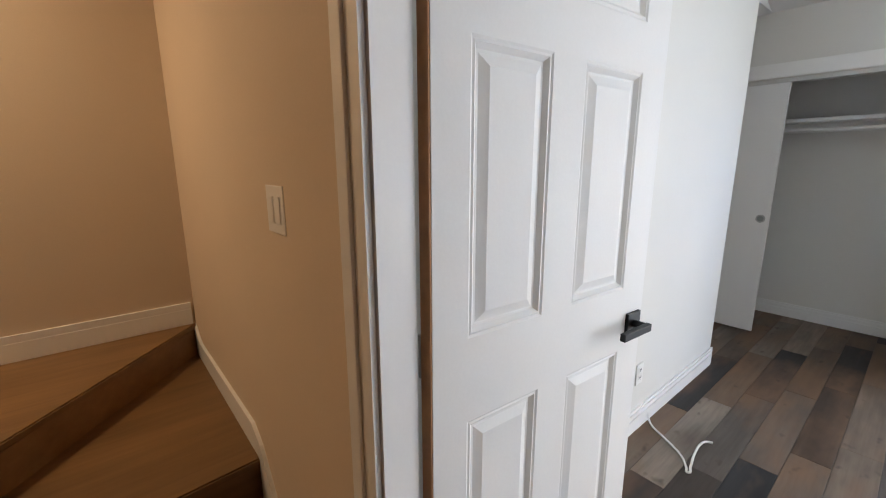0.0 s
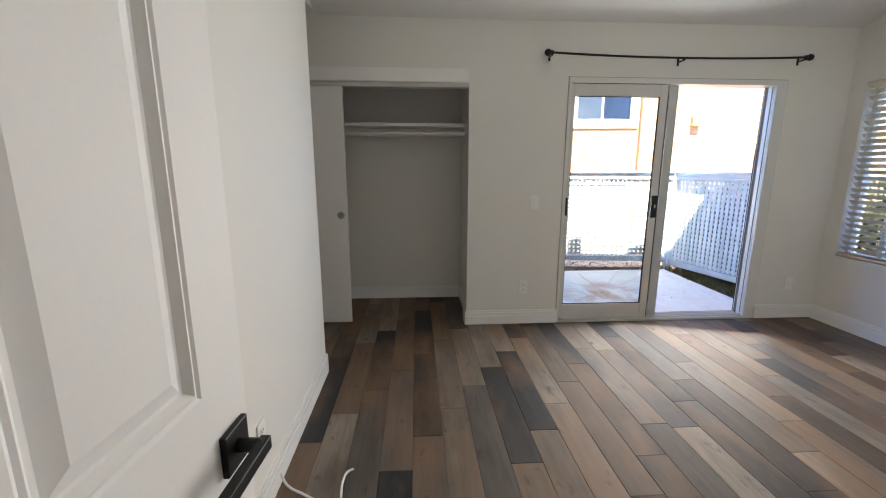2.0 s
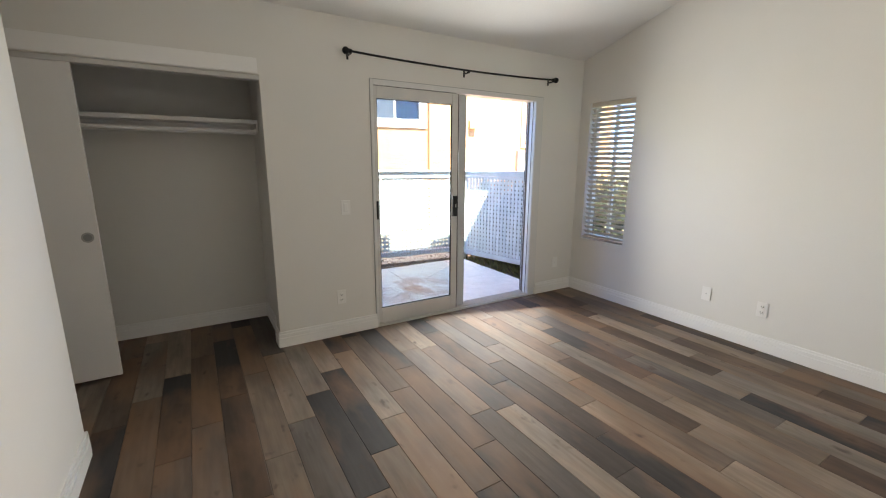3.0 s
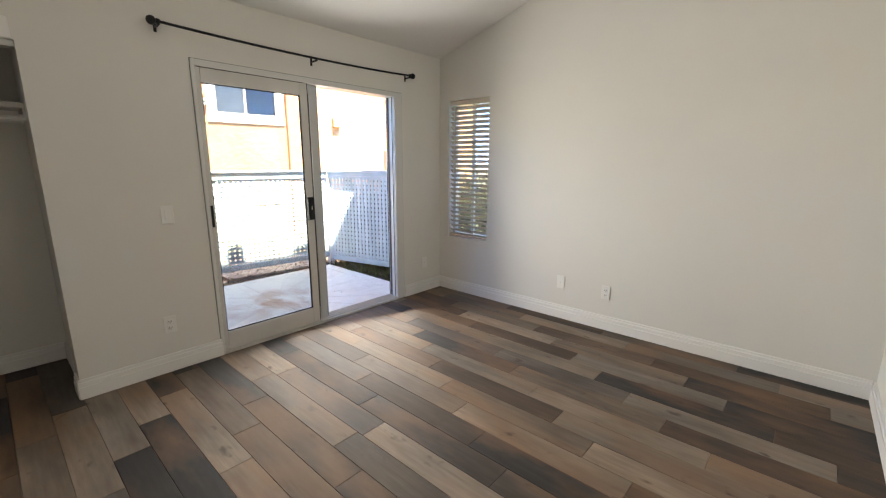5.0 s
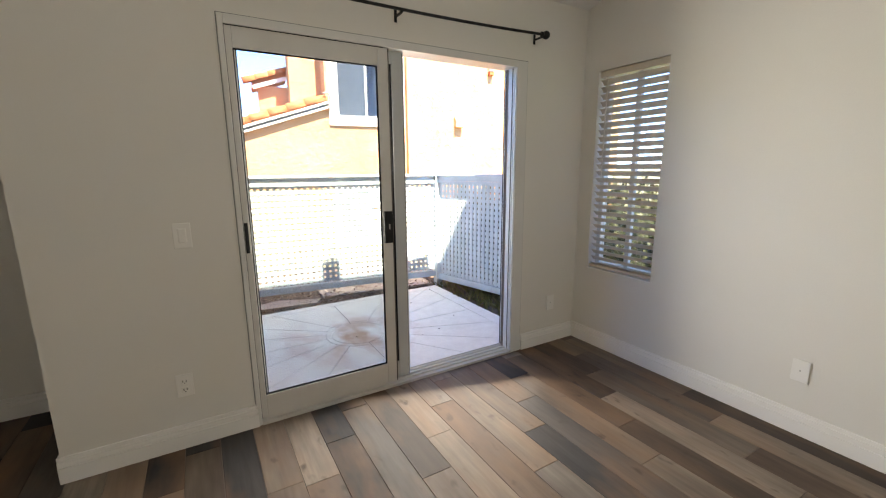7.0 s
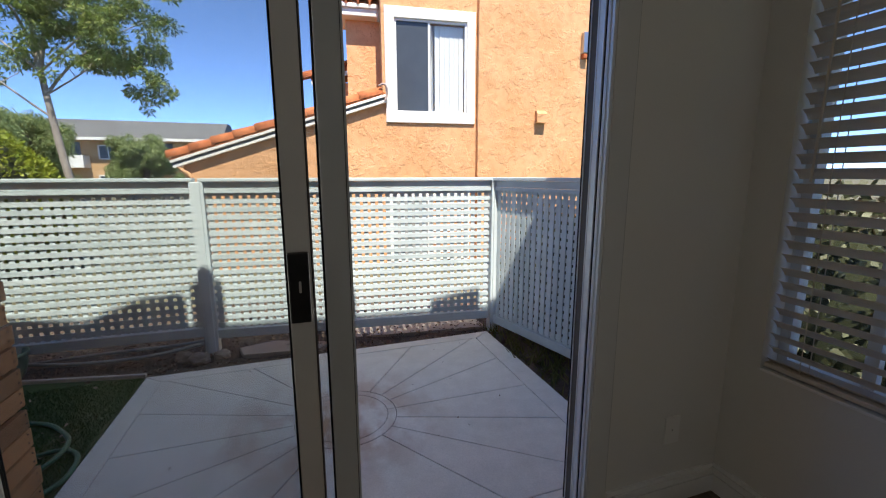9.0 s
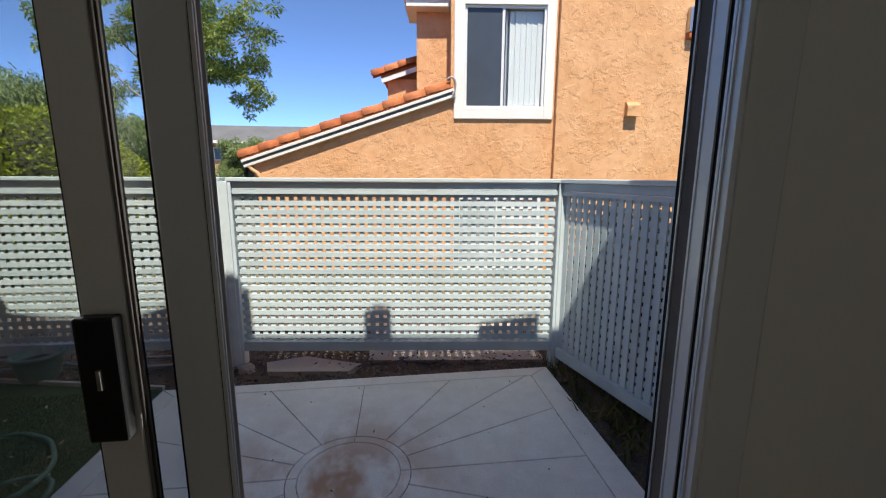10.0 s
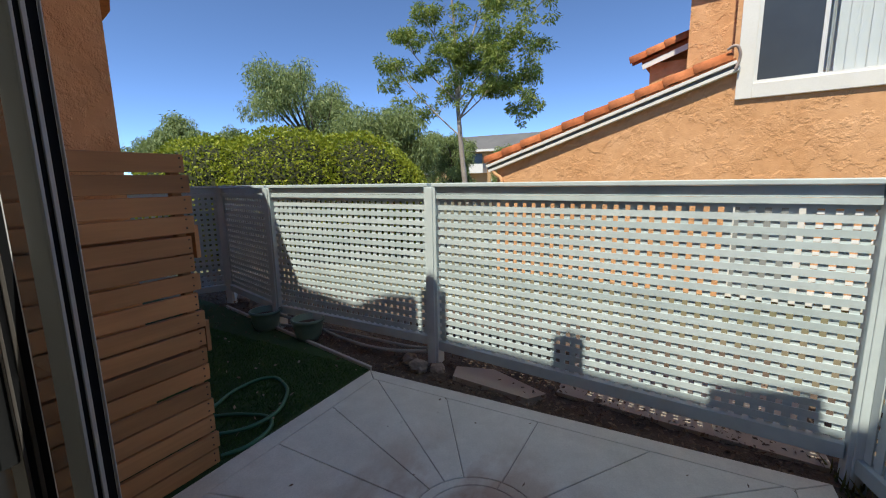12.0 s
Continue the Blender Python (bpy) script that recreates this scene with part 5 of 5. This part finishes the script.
def gum_tree(x, y, label):
    ob = thing("eucalyptus_tree", label, "tree", at=(x, y, -0.14))
    bm = bmesh.new()
    trunk = limb(bm, (0, 0, 0), (-0.5, 0, 5.6), 0.15, 0.10, 0.02, 10, 6)
    part("trunk", bm, BARK, ob, "pale peeling trunk", True)
    top = trunk[-1]
    tips = []
    spec = [((-2.6, 0.5, 10.5), 0.17), ((-0.9, -0.4, 13.8), 0.19), ((1.8, 0.8, 11.2), 0.13), ((3.2, 0.3, 8.2), 0.13), ((-3.8, -0.5, 7.9), 0.12), ((0.6, 1.6, 12.2), 0.14), ((2.2, -0.9, 6.6), 0.10), ((-4.4, 0.8, 10.2), 0.12), ((4.4, 0.1, 10.6), 0.10)]
    for q, r in spec:
        start = trunk[random.choice((4, 5, 6))] if q[2] < 9 else top
        bm = bmesh.new()
        pts = limb(bm, start, q, r * 0.55, 0.022, 0.08, 8, 6)
        tips.append(pts[-1])
        for k in (2, 3, 4, 5):
            e = pts[k] + Vector((random.uniform(-1.3, 1.3), random.uniform(-1.1, 1.1), random.uniform(-0.1, 1.2)))
            limb(bm, pts[k], e, 0.026, 0.008, 0.12, 5, 4)
            tips.append(e)
        part("branch", bm, BARK, ob, "", True)
    bl = []
    for t in tips:
        for _ in range(4):
            s = random.uniform(0.20, 0.50)
            bl.append((t.x + random.uniform(-0.7, 0.7), t.y + random.uniform(-0.6, 0.6), t.z + random.uniform(-0.5, 0.4), s * 1.15, s, s * 0.8))
    for c, s in (((0.4, 0, 7.0), 0.9), ((2.6, 0.2, 6.9), 0.95), ((3.4, 0.0, 5.4), 0.8), ((2.5, 0.3, 4.8), 0.7), ((-0.4, 0.3, 7.9), 0.8), ((-2.6, 0.1, 5.1), 0.8), ((1.6, 0, 8.0), 0.7)):
        for _ in range(6):
            bl.append((c[0] + random.uniform(-0.7, 0.7), c[1] + random.uniform(-0.6, 0.6), c[2] + random.uniform(-0.5, 0.5), s * random.uniform(0.3, 0.6), s * 0.5, s * random.uniform(0.25, 0.5)))
    crown("crown", bl, 36000, 0.19, 0.030, GUM_LEAF, ob, 0.7, shell=0.25)
    ob.scale = (1.22, 1.22, 1.08)
    return ob


def pepper_tree(x, y, h, w, seed, label):
    rr = random.Random(seed)
    ob = thing("pepper_tree", label, "tree", "feathery trees", at=(x, y, -0.14))
    bm = bmesh.new()
    trunk = limb(bm, (0, 0, 0), (0.2, 0, h * 0.4), 0.3, 0.2, 0.04, 8, 4)
    part("trunk", bm, DARK_BARK, ob, "", True)
    bl = []
    bm = bmesh.new()
    for i in range(30):
        a = rr.uniform(0, 2 * math.pi)
        q = Vector((math.cos(a) * w * rr.uniform(0.08, 0.62), math.sin(a) * w * 0.4 * rr.uniform(0.3, 1), h * rr.uniform(0.30, 0.90)))
        q.x *= 1.25 - 0.75 * q.z / h
        limb(bm, trunk[-1], q, 0.09, 0.02, 0.1, 5, 4)
        for k in range(5):
            s = rr.uniform(0.05, 0.115) * h
            bl.append((q.x + rr.uniform(-1, 1) * s, q.y + rr.uniform(-1, 1) * s, q.z + rr.uniform(-1.4, 0.4) * s, s, s * 0.9, s * 0.95))
    part("branches", bm, DARK_BARK, ob, "", True)
    crown("crown", bl, 34000, 0.21, 0.024, PEPPER_LEAF, ob, 1.3, shell=0.2)
    return ob


gum_tree(-9.5, 23.0, "tall eucalyptus tree with pale trunk and airy crown")
pepper_tree(-15.2, 16.0, 8.0, 7.0, 5, "tall feathery pepper tree with drooping leaves")
pepper_tree(-11.6, 18.4, 5.6, 3.6, 8, "smaller feathery pepper tree behind the hedge")
pepper_tree(-22.5, 12.4, 5.2, 4.8, 12, "broad feathery pepper tree beyond the yard")
pepper_tree(-15.2, 22.5, 4.6, 5.0, 17, "low feathery tree in the distance")
pepper_tree(-19.0, 12.6, 4.6, 4.4, 21, "low grey-green tree beyond the hedge")
pepper_tree(-14.4, 30.0, 5.4, 4.6, 31, "grey-green tree before the far building")
pepper_tree(-9.8, 33.0, 4.4, 4.2, 37, "low grey-green tree before the far building")

# ---------------------------------------------------------------- far apartment building
apt = thing("apartment_building", "distant tan apartment building with grey roof and balconies", "building", at=(-18.3, 45.0, -0.7))
part("wall", boxes((-14, 0, -0.3, 11, 8, 5.4)), FAR_STUCCO, apt)
bm = bmesh.new()
prism(bm, [(-1.0, 5.35), (9.0, 5.35), (5.0, 7.3), (3.0, 7.3)], 'x', -14.6, 11.8)
part("roof", bm, SLATE, apt, "grey shingle roof")
part("fascia", boxes((-14.6, -1.08, 5.15, 11.8, -1.0, 5.4)), WHITE_TRIM, apt)
for bx0 in (-9.5, -2.6, 4.6):
    bal = part("balcony", boxes((bx0, -1.3, 2.75, bx0 + 3.4, 0, 2.95), (bx0, -1.3, 2.95, bx0 + 3.4, -1.2, 3.8), (bx0, -1.2, 2.95, bx0 + 0.1, 0, 3.8), (bx0 + 3.3, -1.2, 2.95, bx0 + 3.4, 0, 3.8)), WHITE_TRIM, apt, "white balcony")
    part("balcony_door", boxes((bx0 + 0.6, -0.05, 2.95, bx0 + 2.8, 0.02, 5.0)), DARK_GLASS, bal)
for wx, wz in ((-4.8, 3.6), (1.6, 3.6), (3.2, 3.6), (-4.4, 0.9), (1.4, 0.9), (3.3, 0.9), (8.8, 3.6), (-11.5, 3.6)):
    wdw = part("window", boxes((wx - 0.1, -0.08, wz - 0.1, wx + 1.4, 0.02, wz), (wx - 0.1, -0.08, wz + 1.1, wx + 1.4, 0.02, wz + 1.2), (wx - 0.1, -0.08, wz, wx, 0.02, wz + 1.1), (wx + 1.3, -0.08, wz, wx + 1.4, 0.02, wz + 1.1),
                               (wx + 0.62, -0.06, wz, wx + 0.68, 0.02, wz + 1.1)), WHITE_TRIM, apt)
    part("pane", boxes((wx, -0.03, wz, wx + 1.3, 0.01, wz + 1.1)), DARK_GLASS, wdw)

# ---------------------------------------------------------------- outside the side window
sh_ = thing("shrub", "dense brown-green shrub outside the side window", "shrub", at=(3.7, -0.6, -0.14))
sb = [(0, -1.2, 0.6, 0.5, 0.9, 0.72), (0, 0.0, 0.65, 0.5, 0.9, 0.76), (0.1, 0.9, 0.6, 0.5, 0.8, 0.72), (0.6, 0.3, 0.65, 0.6, 1.4, 0.78)]
# dark filler, coloured as shade behind the shrub's leaves
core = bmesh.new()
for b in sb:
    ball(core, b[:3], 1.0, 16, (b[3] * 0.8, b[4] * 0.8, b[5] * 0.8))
part("shade_core", core, HEDGE_CORE, sh_)
crown("leaves", sb, 9000, 0.06, 0.02, SHRUB_LEAF, sh_, 0.0, shell=0.8)
side_shrub = thing("shrub", "leafy sunlit shrub close behind the lattice side fence", "shrub", at=(3.45, 1.2, -0.14))
sb = [(0.02, -0.9, 0.62, 0.42, 0.65, 0.76), (-0.12, -0.1, 0.62, 0.42, 0.65, 0.76), (-0.28, 0.65, 0.60, 0.40, 0.60, 0.74), (-0.32, 1.35, 0.55, 0.40, 0.50, 0.68), (0.35, 0.1, 0.6, 0.45, 1.2, 0.78)]
# same dark filler painted as shade inside the side shrub
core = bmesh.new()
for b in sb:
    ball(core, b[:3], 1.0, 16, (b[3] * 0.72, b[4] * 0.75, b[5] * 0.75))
part("shade_core", core, HEDGE_CORE, side_shrub)
crown("leaves", sb, 12000, 0.06, 0.022, SIDE_LEAF, side_shrub, 0.0, shell=0.75)
lawn2 = structure("lawn_far", boxes((5.0, -12, -0.14, 30, 4.5, -0.10)), BLADE, "sunlit lawn beyond the side window")
far = thing("neighbour_wall", "pale neighbouring house wall beyond the side window", "wall", at=(12, 0, 0))
part("wall", boxes((0, -14, -0.2, 0.3, 2.5, 6.2)), GREYWALL, far)

# ---------------------------------------------------------------- floor planks
PW, PL = 0.155, 0.953
plank_cache = {}


def plank(w, l):
    key = (round(w, 3), round(l, 3))
    if key not in plank_cache:
        bm = bmesh.new()
        g, e = 0.0009, 0.0016
        rings = [[bm.verts.new((x, y, z)) for x, y in ((d, d), (w - d, d), (w - d, l - d), (d, l - d))] for z, d in ((-0.008, g), (-0.0012, g), (0.0, g + e))]
        for r, s in zip(rings, rings[1:]):
            for i in range(4):
                bm.faces.new((r[i], r[(i + 1) % 4], s[(i + 1) % 4], s[i]))
        bm.faces.new(rings[-1])
        plank_cache[key] = to_mesh("plank", bm, PLANK)
    return plank_cache[key]


rnd = random.Random(11)
k = -28
while 0.888 + k * PW < XE - 0.02:
    x = 0.888 + k * PW
    w = min(PW, XE - x)
    lo, hi = YS, 0.0
    if x + w / 2 < -0.78:
        hi = 0.80
    if x + w / 2 < XW - 0.06:
        lo = -0.80
    # quarter-bond: each row's end joints step along by the same amount, with one shift
    y = -0.335 + 0.242 * k + (0.28 if k < -5 else 0.0)
    y -= math.ceil((y - lo) / PL) * PL
    while y < hi - 0.02:
        a, b = max(y, lo), min(y + PL, hi)
        if b - a > 0.03:
            o = new("plank", plank(w, b - a))
            o.parent = floor
            o.location = (x, a, rnd.uniform(-0.0004, 0.0004))
        y += PL
    k += 1
